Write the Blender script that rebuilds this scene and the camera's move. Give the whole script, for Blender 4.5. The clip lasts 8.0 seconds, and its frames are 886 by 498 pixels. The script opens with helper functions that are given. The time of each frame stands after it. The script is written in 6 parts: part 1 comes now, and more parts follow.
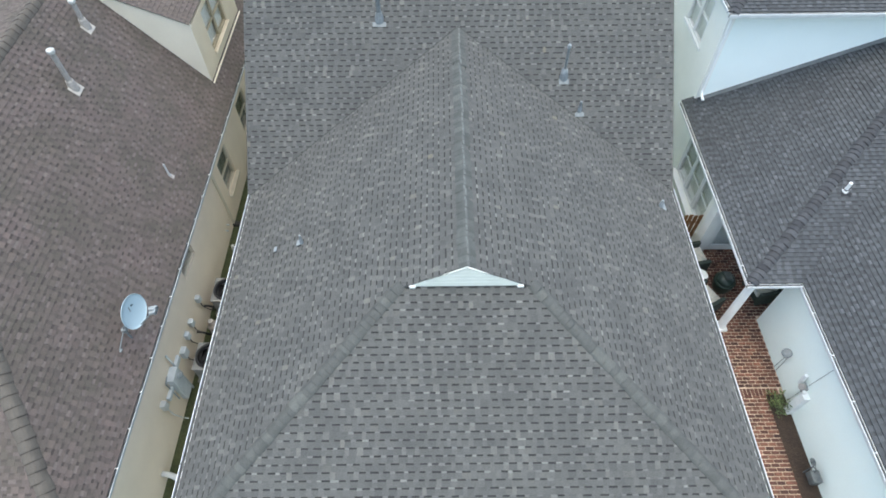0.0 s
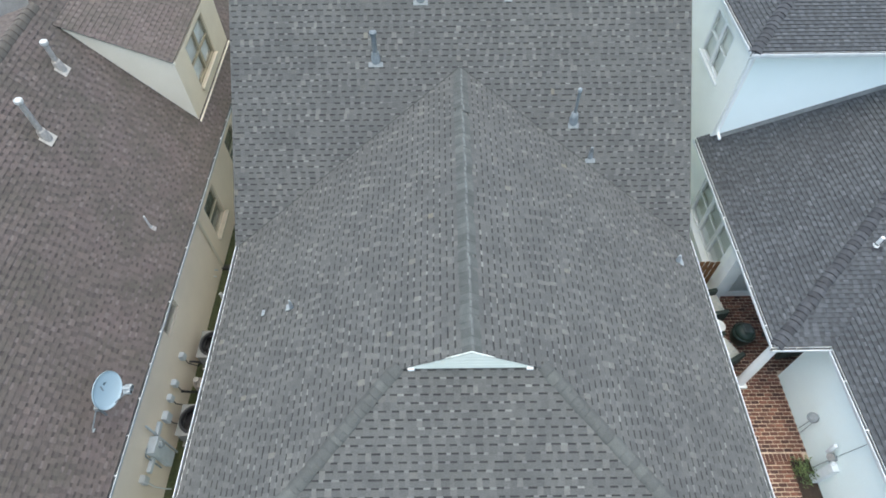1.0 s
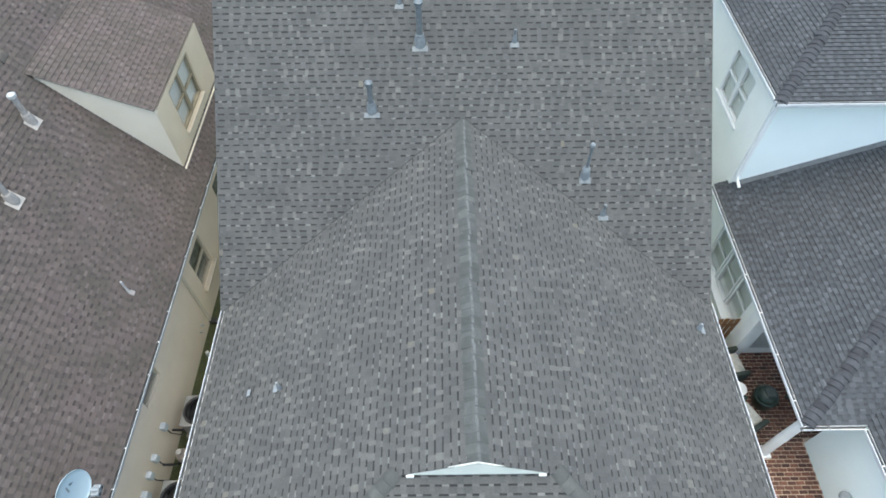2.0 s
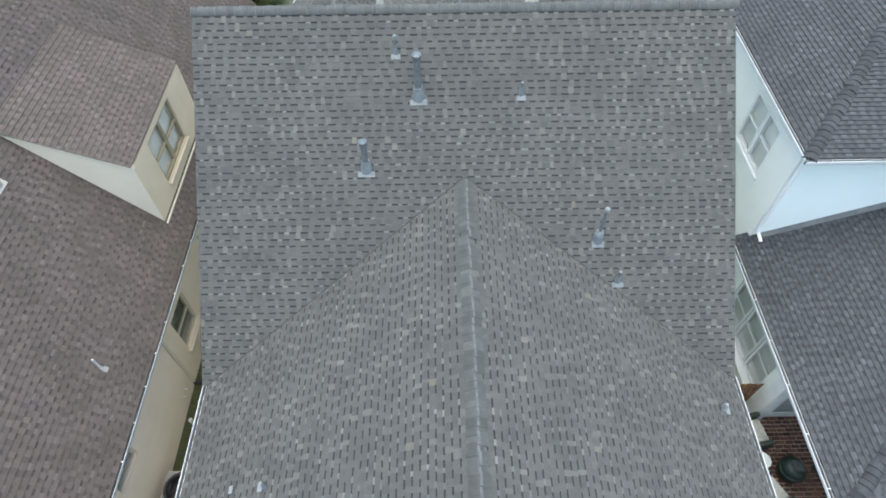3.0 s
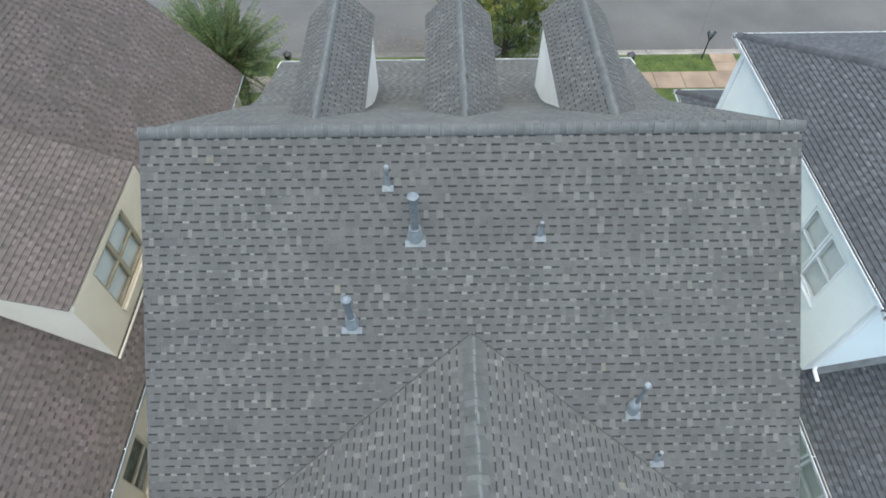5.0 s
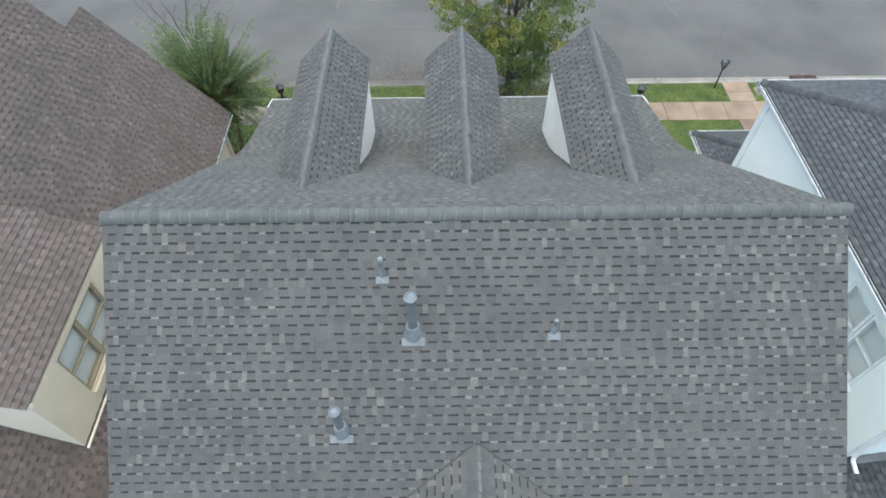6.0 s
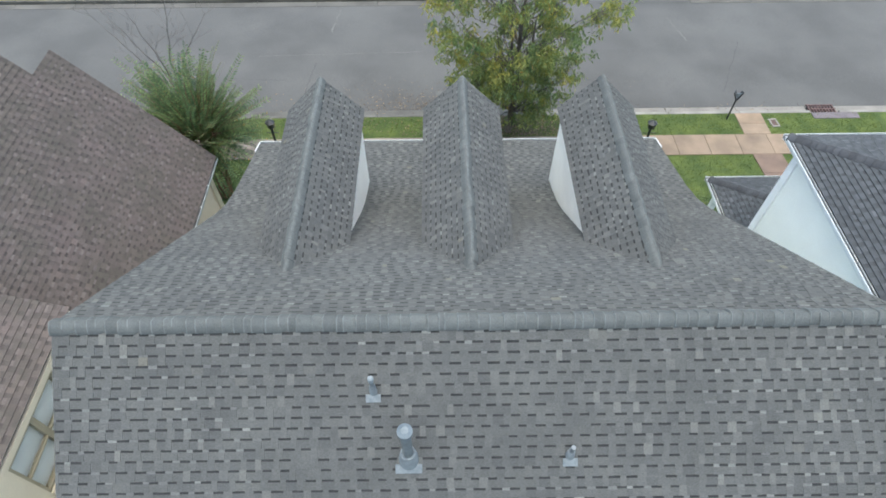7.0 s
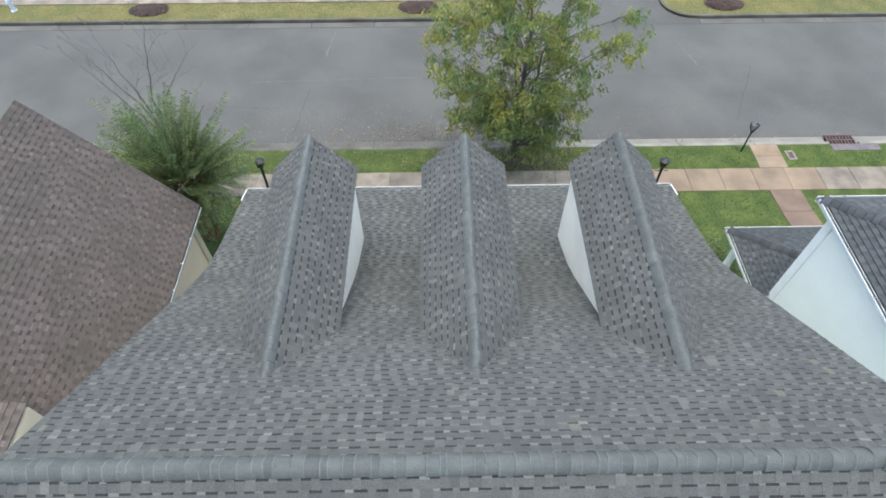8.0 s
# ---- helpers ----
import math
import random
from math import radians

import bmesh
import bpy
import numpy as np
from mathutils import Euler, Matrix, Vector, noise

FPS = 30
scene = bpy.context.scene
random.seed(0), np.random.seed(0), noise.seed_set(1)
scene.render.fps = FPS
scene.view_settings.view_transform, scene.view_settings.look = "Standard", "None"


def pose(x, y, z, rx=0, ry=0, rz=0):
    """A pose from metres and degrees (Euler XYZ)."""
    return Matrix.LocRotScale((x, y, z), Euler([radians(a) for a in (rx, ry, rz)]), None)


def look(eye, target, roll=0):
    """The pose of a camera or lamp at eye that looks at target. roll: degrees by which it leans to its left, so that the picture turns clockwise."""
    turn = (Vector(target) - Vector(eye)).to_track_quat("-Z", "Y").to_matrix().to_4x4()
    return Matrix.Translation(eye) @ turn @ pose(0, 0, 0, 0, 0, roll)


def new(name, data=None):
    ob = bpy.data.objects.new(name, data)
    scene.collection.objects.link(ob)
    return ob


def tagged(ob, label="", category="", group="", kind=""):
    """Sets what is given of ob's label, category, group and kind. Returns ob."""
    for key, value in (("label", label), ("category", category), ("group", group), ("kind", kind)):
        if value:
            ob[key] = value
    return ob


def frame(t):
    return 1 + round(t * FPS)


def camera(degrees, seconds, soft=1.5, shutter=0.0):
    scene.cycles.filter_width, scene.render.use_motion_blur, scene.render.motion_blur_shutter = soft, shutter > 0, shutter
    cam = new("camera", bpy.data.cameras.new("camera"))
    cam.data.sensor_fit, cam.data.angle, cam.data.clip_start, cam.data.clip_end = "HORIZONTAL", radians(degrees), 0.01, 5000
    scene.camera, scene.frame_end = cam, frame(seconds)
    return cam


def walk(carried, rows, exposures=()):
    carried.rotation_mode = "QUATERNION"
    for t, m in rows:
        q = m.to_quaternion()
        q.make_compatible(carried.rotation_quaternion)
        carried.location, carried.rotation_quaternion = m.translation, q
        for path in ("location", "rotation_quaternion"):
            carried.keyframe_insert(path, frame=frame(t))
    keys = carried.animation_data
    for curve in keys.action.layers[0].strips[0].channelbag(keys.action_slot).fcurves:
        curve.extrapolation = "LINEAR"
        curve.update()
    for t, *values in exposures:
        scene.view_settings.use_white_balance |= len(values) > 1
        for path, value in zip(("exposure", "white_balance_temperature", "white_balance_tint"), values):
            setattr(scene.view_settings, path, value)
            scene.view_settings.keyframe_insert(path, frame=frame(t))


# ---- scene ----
cam = camera(74.6, 8.0, soft=1.72)
PATH = [
    (0, (-0.436, -16.762, 15.392), (-0.439, -15.581, 13.778), -0.7),
    (0.5, (-0.447, -15.897, 15.393), (-0.449, -14.719, 13.776), -0.7),
    (1, (-0.459, -15.015, 15.392), (-0.461, -13.835, 13.777), -0.7),
    (1.5, (-0.471, -14.12, 15.39), (-0.473, -12.937, 13.778), -0.7),
    (3, (-0.517, -11.428, 15.386), (-0.513, -10.234, 13.781), -0.7),
    (3.5, (-0.526, -10.523, 15.387), (-0.52, -9.326, 13.785), -0.6),
    (4, (-0.529, -9.606, 15.389), (-0.521, -8.407, 13.788), -0.5),
    (4.5, (-0.529, -8.676, 15.389), (-0.52, -7.476, 13.789), -0.4),
    (6, (-0.522, -5.866, 15.383), (-0.515, -4.658, 13.789), -0.4),
    (6.5, (-0.517, -4.921, 15.381), (-0.506, -3.711, 13.788), -0.3),
    (7, (-0.51, -3.972, 15.38), (-0.5, -2.761, 13.789), -0.3),
    (7.5, (-0.51, -3.027, 15.384), (-0.498, -1.815, 13.793), -0.3),
    (8, (-0.506, -2.074, 15.385), (-0.494, -0.864, 13.792), -0.3),
]
walk(cam, [(t, look(eye, target, roll)) for t, eye, target, roll in PATH], [(0, 1.62, 6720, 1), (4.5, 1.62, 6720, 1), (8, 1.66, 6720, 1)])


# ---- world and sun: a bright overcast sky ----
world = bpy.data.worlds.new("overcast_sky")
scene.world = world
world.use_nodes = True
wn, wl = world.node_tree.nodes, world.node_tree.links
sky = wn.new("ShaderNodeTexSky")
sky.sky_type = 'NISHITA'
sky.sun_disc = False
sky.sun_elevation = radians(87)
sky.sun_rotation = radians(186)
sky.air_density = 1.0
sky.dust_density = 3.0
sky.ozone_density = 0.6
wl.new(sky.outputs[0], wn["Background"].inputs[0])
wn["Background"].inputs[1].default_value = 0.15
sun = new("sun", bpy.data.lights.new("sun", "SUN"))
sun.data.energy = 0.5
sun.data.angle = radians(80)
sun.data.color = (1.0, 0.95, 0.88)
sun.matrix_world = look((0, 0, 30), (4, -1.2, 0))


# ---- materials ----
def mat(name, col, col2=None, rough=0.85, metal=0.0, scale=6.0, amount=0.5, bump=0.25, bump_scale=60.0, bump_dist=0.004,
        island=None, spread=0.0, trans=0.0, fine=0.35, leafy=0.0):
    """A Principled material: two colours mixed by a broad noise, a fine grain, an optional ramp over the pieces of a mesh, and a bump."""
    m = bpy.data.materials.new(name)
    m.use_nodes = True
    nt, bsdf = m.node_tree, m.node_tree.nodes["Principled BSDF"]
    N, L = nt.nodes.new, nt.links.new
    bsdf.inputs["Roughness"].default_value = rough
    bsdf.inputs["Metallic"].default_value = metal
    bsdf.inputs["Transmission Weight"].default_value = trans
    geo = N("ShaderNodeNewGeometry")
    col2 = col2 or tuple(c * 0.8 for c in col)
    broad = N("ShaderNodeTexNoise")
    broad.inputs["Scale"].default_value = scale
    broad.inputs["Detail"].default_value = 5
    L(geo.outputs["Position"], broad.inputs["Vector"])
    ramp = N("ShaderNodeMapRange")
    ramp.inputs["From Min"].default_value, ramp.inputs["From Max"].default_value = 0.35, 0.65
    ramp.inputs["To Max"].default_value = amount * 2
    L(broad.outputs["Fac"], ramp.inputs["Value"])
    mix = N("ShaderNodeMix")
    mix.data_type = 'RGBA'
    mix.inputs["A"].default_value, mix.inputs["B"].default_value = (*col, 1), (*col2, 1)
    L(ramp.outputs["Result"], mix.inputs["Factor"])
    out = mix.outputs["Result"]
    if island or spread:
        info = N("ShaderNodeObjectInfo")
        add = N("ShaderNodeMath")
        add.operation = 'ADD'
        L(geo.outputs["Random Per Island"], add.inputs[0])
        L(info.outputs["Random"], add.inputs[1])
        frac = N("ShaderNodeMath")
        frac.operation = 'FRACT'
        L(add.outputs[0], frac.inputs[0])
    if island:
        cr = N("ShaderNodeValToRGB")
        cr.color_ramp.interpolation = 'LINEAR'
        els = cr.color_ramp.elements
        els[0].position, els[0].color = island[0][0], (*island[0][1], 1)
        els[1].position, els[1].color = island[-1][0], (*island[-1][1], 1)
        for p, c in island[1:-1]:
            e = els.new(p)
            e.color = (*c, 1)
        L(frac.outputs[0], cr.inputs["Fac"])
        mul = N("ShaderNodeMix")
        mul.data_type, mul.blend_type = 'RGBA', 'MULTIPLY'
        mul.inputs["Factor"].default_value = 1.0
        L(out, mul.inputs["A"])
        L(cr.outputs["Color"], mul.inputs["B"])
        out = mul.outputs["Result"]
    grain = N("ShaderNodeTexNoise")
    grain.inputs["Scale"].default_value = bump_scale
    grain.inputs["Detail"].default_value = 3
    L(geo.outputs["Position"], grain.inputs["Vector"])
    gr = N("ShaderNodeMapRange")
    gr.inputs["From Min"].default_value, gr.inputs["From Max"].default_value = 0.3, 0.7
    gr.inputs["To Min"].default_value, gr.inputs["To Max"].default_value = 1 - fine * 0.5, 1 + fine * 0.5
    L(grain.outputs["Fac"], gr.inputs["Value"])
    fin = N("ShaderNodeMix")
    fin.data_type, fin.blend_type = 'RGBA', 'MULTIPLY'
    fin.inputs["Factor"].default_value = 1.0
    L(out, fin.inputs["A"])
    L(gr.outputs["Result"], fin.inputs["B"])
    L(fin.outputs["Result"], bsdf.inputs["Base Color"])
    if leafy:
        tl = N("ShaderNodeBsdfTranslucent")
        L(fin.outputs["Result"], tl.inputs["Color"])
        ms = N("ShaderNodeMixShader")
        ms.inputs[0].default_value = leafy
        L(bsdf.outputs[0], ms.inputs[1])
        L(tl.outputs[0], ms.inputs[2])
        L(ms.outputs[0], nt.nodes["Material Output"].inputs["Surface"])
    b = N("ShaderNodeBump")
    b.inputs["Strength"].default_value, b.inputs["Distance"].default_value = bump, bump_dist
    L(grain.outputs["Fac"], b.inputs["Height"])
    L(b.outputs["Normal"], bsdf.inputs["Normal"])
    return m


GREY_RAMP = [(0.0, (0.84, 0.84, 0.86)), (0.12, (0.94, 0.94, 0.95)), (0.4, (1.0, 1.0, 1.0)), (0.78, (1.02, 1.02, 1.02)), (0.88, (1.10, 1.09, 1.08)), (0.95, (1.26, 1.25, 1.22)), (0.995, (1.46, 1.43, 1.38)), (1.0, (1.5, 1.38, 1.15))]
BROWN_RAMP = [(0.0, (0.90, 0.87, 0.87)), (0.3, (0.98, 0.97, 0.98)), (0.7, (1.03, 1.03, 1.02)), (0.9, (1.10, 1.08, 1.07)), (1.0, (1.22, 1.17, 1.15))]
DARK_RAMP = [(0.0, (0.80, 0.80, 0.82)), (0.5, (0.98, 0.98, 0.98)), (0.8, (1.06, 1.06, 1.06)), (1.0, (1.16, 1.16, 1.16))]
M_SHINGLE = mat("grey_shingle", (0.0915, 0.0945, 0.0925), (0.074, 0.077, 0.076), 0.95, scale=1.3, amount=0.5, bump=0.5, bump_scale=70, island=GREY_RAMP, fine=0.5)
M_UNDER = mat("grey_shingle_under", (0.0865, 0.0895, 0.0875), (0.072, 0.075, 0.074), 0.95, scale=1.3, amount=0.5, bump=0.5, bump_scale=70, fine=0.5,
              island=[(0.0, (0.88, 0.88, 0.90)), (0.6, (1.0, 1.0, 1.0)), (0.94, (1.05, 1.05, 1.04)), (1.0, (1.15, 1.13, 1.09))])
M_TIP = mat("pale_tab_top_granules", (0.106, 0.110, 0.109), (0.092, 0.096, 0.095), 0.95, scale=1.3, amount=0.5, bump=0.5, bump_scale=70, fine=0.5,
            island=[(0.0, (0.95, 0.95, 0.95)), (0.5, (1.08, 1.08, 1.08)), (0.85, (1.30, 1.30, 1.28)), (1.0, (1.58, 1.56, 1.51))])
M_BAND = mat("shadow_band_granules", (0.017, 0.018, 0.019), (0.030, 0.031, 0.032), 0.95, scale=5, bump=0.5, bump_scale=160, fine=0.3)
M_CAP = mat("grey_cap_shingle", (0.070, 0.078, 0.0765), (0.086, 0.093, 0.0915), 0.95, scale=5, bump=0.5, bump_scale=90, spread=1, fine=0.5,
            island=[(0.0, (0.80, 0.80, 0.80)), (0.5, (0.97, 0.97, 0.97)), (0.85, (1.10, 1.10, 1.09)), (1.0, (1.25, 1.24, 1.22))])
M_CAP_BLUE = mat("bluish_cap_shingle", (0.098, 0.107, 0.108), (0.080, 0.088, 0.088), 0.92, scale=5, bump=0.5, bump_scale=90, spread=1, fine=0.5,
                 island=[(0.0, (0.90, 0.90, 0.90)), (0.5, (0.99, 0.99, 0.99)), (0.85, (1.06, 1.06, 1.05)), (1.0, (1.16, 1.15, 1.14))])
M_HIPCAP = mat("lumpy_hip_cap_shingle", (0.083, 0.088, 0.086), (0.070, 0.075, 0.073), 0.95, scale=5, bump=0.5, bump_scale=90, spread=1, fine=0.5,
               island=[(0.0, (0.90, 0.90, 0.90)), (0.6, (1.0, 1.0, 1.0)), (0.85, (1.10, 1.10, 1.09)), (1.0, (1.25, 1.25, 1.23))])
# paler strip along each ridge cap's lead edge
M_CAPEDGE = mat("pale_cap_edge", (0.140, 0.153, 0.155), (0.095, 0.104, 0.105), 0.95, scale=5, fine=0.3)
M_CREST = mat("worn_ridge_crest", (0.124, 0.136, 0.138), (0.086, 0.094, 0.094), 0.9, scale=7, amount=0.5, bump=0.5, bump_scale=90, fine=0.35)
M_BROWN = mat("brown_shingle", (0.108, 0.088, 0.083), (0.083, 0.074, 0.064), 0.95, scale=1.2, bump=0.5, bump_scale=90, island=BROWN_RAMP, fine=0.5)
M_BROWN_UNDER = mat("brown_shingle_under", (0.097, 0.079, 0.074), (0.077, 0.068, 0.059), 0.95, scale=1.2, bump=0.5, bump_scale=90, fine=0.5,
                    island=[(0.0, (0.86, 0.86, 0.88)), (0.6, (1.0, 1.0, 1.0)), (1.0, (1.15, 1.14, 1.12))])
M_DARK = mat("charcoal_shingle", (0.067, 0.074, 0.081), (0.054, 0.060, 0.067), 0.92, scale=1.0, bump=0.5, bump_scale=90, island=DARK_RAMP, fine=0.45)
M_DARK_UNDER = mat("charcoal_shingle_under", (0.055, 0.061, 0.067), (0.045, 0.050, 0.055), 0.92, scale=1.0, bump=0.5, bump_scale=90, fine=0.5,
                   island=[(0.0, (0.84, 0.84, 0.86)), (0.6, (1.0, 1.0, 1.0)), (1.0, (1.12, 1.12, 1.12))])
M_CAP_DARK = mat("charcoal_cap_shingle", (0.052, 0.056, 0.063), (0.038, 0.041, 0.047), 0.92, scale=4, bump=0.5, bump_scale=90, spread=1, fine=0.4,
                 island=[(0.0, (0.8, 0.8, 0.8)), (0.7, (1.05, 1.05, 1.05)), (1.0, (1.3, 1.3, 1.3))])
M_CAP_BROWN = mat("brown_cap_shingle", (0.098, 0.089, 0.078), (0.080, 0.072, 0.063), 0.95, scale=3, bump=0.5, bump_scale=90, fine=0.4)
M_BROWN_BAND = mat("brown_tab_shade_granules", (0.073, 0.061, 0.057), (0.060, 0.050, 0.047), 0.95, scale=2, fine=0.4, island=[(0.0, (0.85, 0.84, 0.84)), (0.7, (1.05, 1.05, 1.05)), (1.0, (1.25, 1.24, 1.22))])
M_DARK_BAND = mat("charcoal_tab_shade_granules", (0.044, 0.048, 0.054), (0.036, 0.040, 0.045), 0.92, scale=2, fine=0.4, island=[(0.0, (0.85, 0.85, 0.85)), (0.7, (1.05, 1.05, 1.05)), (1.0, (1.25, 1.25, 1.25))])
# course-step shadow put into the butt colour; also the brown cap joints
M_BROWN_LINE = mat("brown_shade_and_joint", (0.071, 0.058, 0.055), (0.059, 0.050, 0.046), 0.95, scale=2, fine=0.3)
M_DARK_EDGE = mat("charcoal_cap_edge", (0.040, 0.043, 0.049), (0.032, 0.034, 0.039), 0.95, scale=2, fine=0.3)
# course-step shadow put into the butt colour; also a vent's dark flashing
M_DARK_LINE = mat("charcoal_shade_and_flashing", (0.026, 0.028, 0.032), (0.020, 0.022, 0.026), 0.95, scale=2, fine=0.3)
M_BROWN_TIP = mat("pale_brown_tab_granules", (0.122, 0.104, 0.097), (0.102, 0.086, 0.080), 0.95, scale=1.2, bump=0.5, bump_scale=90, fine=0.5,
                  island=[(0.0, (0.92, 0.92, 0.92)), (0.6, (1.04, 1.04, 1.04)), (1.0, (1.22, 1.21, 1.20))])
M_DARK_TIP = mat("pale_charcoal_tab_granules", (0.080, 0.088, 0.097), (0.066, 0.073, 0.081), 0.92, scale=1.0, bump=0.5, bump_scale=90, fine=0.5,
                 island=[(0.0, (0.90, 0.90, 0.90)), (0.6, (1.08, 1.08, 1.08)), (1.0, (1.35, 1.35, 1.35))])
M_DORMER = mat("warm_white_dormer_paint", (0.80, 0.79, 0.74), (0.72, 0.71, 0.67), 0.75, scale=1.5, amount=0.4, bump=0.2, bump_scale=45, fine=0.06)
M_GABLE = mat("chalky_white_gable_paint", (0.80, 0.83, 0.78), (0.73, 0.765, 0.715), 0.6, scale=3, amount=0.4, bump=0.1, fine=0.08)
M_DECK = mat("roof_deck", (0.12, 0.12, 0.12), rough=0.95)
M_WHITE = mat("white_painted_trim", (0.84, 0.85, 0.84), (0.76, 0.77, 0.76), 0.45, scale=3, amount=0.35, bump=0.1, fine=0.06)
# white stucco in two copies: sky tint and warm side light put into colour
M_SKY_TINTED = mat("sky_tinted_stucco", (0.865, 0.935, 0.905), (0.830, 0.900, 0.870), 0.9, scale=1.2, amount=0.3, bump=0.35, bump_scale=45, fine=0.05)
M_SIDE_LIT = mat("side_lit_stucco", (0.87, 0.875, 0.825), (0.81, 0.815, 0.77), 0.9, scale=1.2, amount=0.3, bump=0.35, bump_scale=45, fine=0.05)
M_CREAM = mat("cream_stucco", (0.75, 0.64, 0.505), (0.68, 0.58, 0.455), 0.9, scale=0.9, amount=0.4, bump=0.35, bump_scale=45, fine=0.06)
M_CREAM_TRIM = mat("cream_painted_trim", (0.60, 0.53, 0.41), (0.52, 0.46, 0.36), 0.6, scale=3, amount=0.4, fine=0.08)
M_GALV = mat("galvanised_steel", (0.190, 0.215, 0.228), (0.140, 0.162, 0.174), 0.55, 0.2, scale=14, bump=0.1, fine=0.15)
M_GUTTER = mat("white_aluminium_gutter", (0.75, 0.77, 0.78), (0.62, 0.64, 0.65), 0.4, 0.0, scale=4, amount=0.4, bump=0.05, fine=0.08)
M_LIP = mat("grey_aluminium_gutter", (0.46, 0.49, 0.50), (0.33, 0.35, 0.36), 0.5, 0.0, scale=4, amount=0.5, bump=0.05, fine=0.15)
# inner gutter faces and most straps, darker grey than the outer lip
M_GUTTER_IN = mat("grey_gutter_trough", (0.24, 0.25, 0.25), (0.15, 0.155, 0.155), 0.8, scale=5, amount=0.5, fine=0.3)
M_GRASS = mat("lawn", (0.082, 0.112, 0.026), (0.042, 0.070, 0.015), 0.95, scale=1.6, amount=0.5, bump=0.6, bump_scale=40, bump_dist=0.02, fine=0.7)
M_ASPHALT = mat("worn_asphalt", (0.100, 0.100, 0.098), (0.073, 0.073, 0.072), 0.9, scale=0.32, amount=0.5, bump=0.3, bump_scale=24, fine=0.26)
M_CONC = mat("tan_concrete", (0.275, 0.208, 0.150), (0.185, 0.140, 0.103), 0.9, scale=1.1, amount=0.5, bump=0.25, bump_scale=60, fine=0.16, spread=1,
             island=[(0.0, (0.8, 0.8, 0.82)), (0.6, (1, 1, 1)), (1.0, (1.05, 1.02, 0.98))])
M_CURB = mat("grey_concrete_kerb", (0.26, 0.25, 0.23), (0.17, 0.162, 0.15), 0.9, scale=1.3, amount=0.5, bump=0.25, bump_scale=60, fine=0.16)


# ---- mesh helpers ----
def mesh_ob(name, verts, faces, mats, parent=None, idx=None, label="", smooth=False):
    me = bpy.data.meshes.new(name)
    me.from_pydata([tuple(v) for v in verts], [], faces)
    for m in (mats if isinstance(mats, (list, tuple)) else [mats]):
        me.materials.append(m)
    if idx is not None:
        me.polygons.foreach_set("material_index", idx)
    if smooth:
        me.polygons.foreach_set("use_smooth", [True] * len(me.polygons))
    me.update()
    ob = new(name, me)
    if parent is not None:
        ob.parent = parent
    if label:
        ob["label"] = label
    return ob


def part(name, bm, material, parent, label="", smooth=False):
    """Links a bmesh as one mesh object under a thing or a part."""
    me = bpy.data.meshes.new(name)
    bmesh.ops.recalc_face_normals(bm, faces=bm.faces)
    bm.to_mesh(me)
    bm.free()
    for m in (material if isinstance(material, (list, tuple)) else [material]):
        me.materials.append(m)
    if smooth:
        me.polygons.foreach_set("use_smooth", [True] * len(me.polygons))
    ob = new(name, me)
    ob.parent = parent
    if label:
        ob["label"] = label
    return ob


def thing(name, label, category, at=(0, 0, 0), group="", kind="", rz=0):
    e = new(name)
    e.empty_display_size = 0.2
    e.matrix_basis = pose(*at, 0, 0, rz)
    return tagged(e, label, category, group, kind)


def box(bm, lo, hi, bev=0.0, m=None):
    """Adds a box between two corners to a bmesh, with bevelled edges if asked."""
    c = [(a + b) / 2 for a, b in zip(lo, hi)]
    s = [max(b - a, 1e-4) for a, b in zip(lo, hi)]
    mm = Matrix.LocRotScale(c, None, s)
    r = bmesh.ops.create_cube(bm, size=1, matrix=(m @ mm if m else mm))
    if bev:
        es = list({e for v in r["verts"] for e in v.link_edges})
        bmesh.ops.bevel(bm, geom=es, offset=bev, segments=2, affect='EDGES', profile=0.5)


def tube(bm, pts, radii, seg=10, cap=True):
    """Adds a tube along points, with a radius at each."""
    rings, up = [], Vector((0, 0, 1))
    pts = [Vector(p) for p in pts]
    if abs((pts[-1] - pts[0]).normalized().z) > 0.7:
        up = Vector((1, 0, 0))
    for i, p in enumerate(pts):
        d = (pts[min(i + 1, len(pts) - 1)] - pts[max(i - 1, 0)]).normalized()
        a = d.cross(up if abs(d.dot(up)) < 0.98 else Vector((0.3, 1, 0.2))).normalized()
        b = d.cross(a)
        r = radii[i] if isinstance(radii, (list, tuple)) else radii
        rings.append([bm.verts.new(p + (a * math.cos(2 * math.pi * k / seg) + b * math.sin(2 * math.pi * k / seg)) * r) for k in range(seg)])
    for r0, r1 in zip(rings, rings[1:]):
        for k in range(seg):
            bm.faces.new((r0[k], r0[(k + 1) % seg], r1[(k + 1) % seg], r1[k]))
    if cap:
        bm.faces.new(rings[0])
        bm.faces.new(rings[-1][::-1])


def prism(bm, pts, offset):
    """Adds a solid between a flat polygon and the same polygon moved by offset."""
    a = [bm.verts.new(p) for p in pts]
    b = [bm.verts.new(Vector(p) + Vector(offset)) for p in pts]
    bm.faces.new(a)
    bm.faces.new(b[::-1])
    for i in range(len(pts)):
        j = (i + 1) % len(pts)
        bm.faces.new((a[i], b[i], b[j], a[j]))


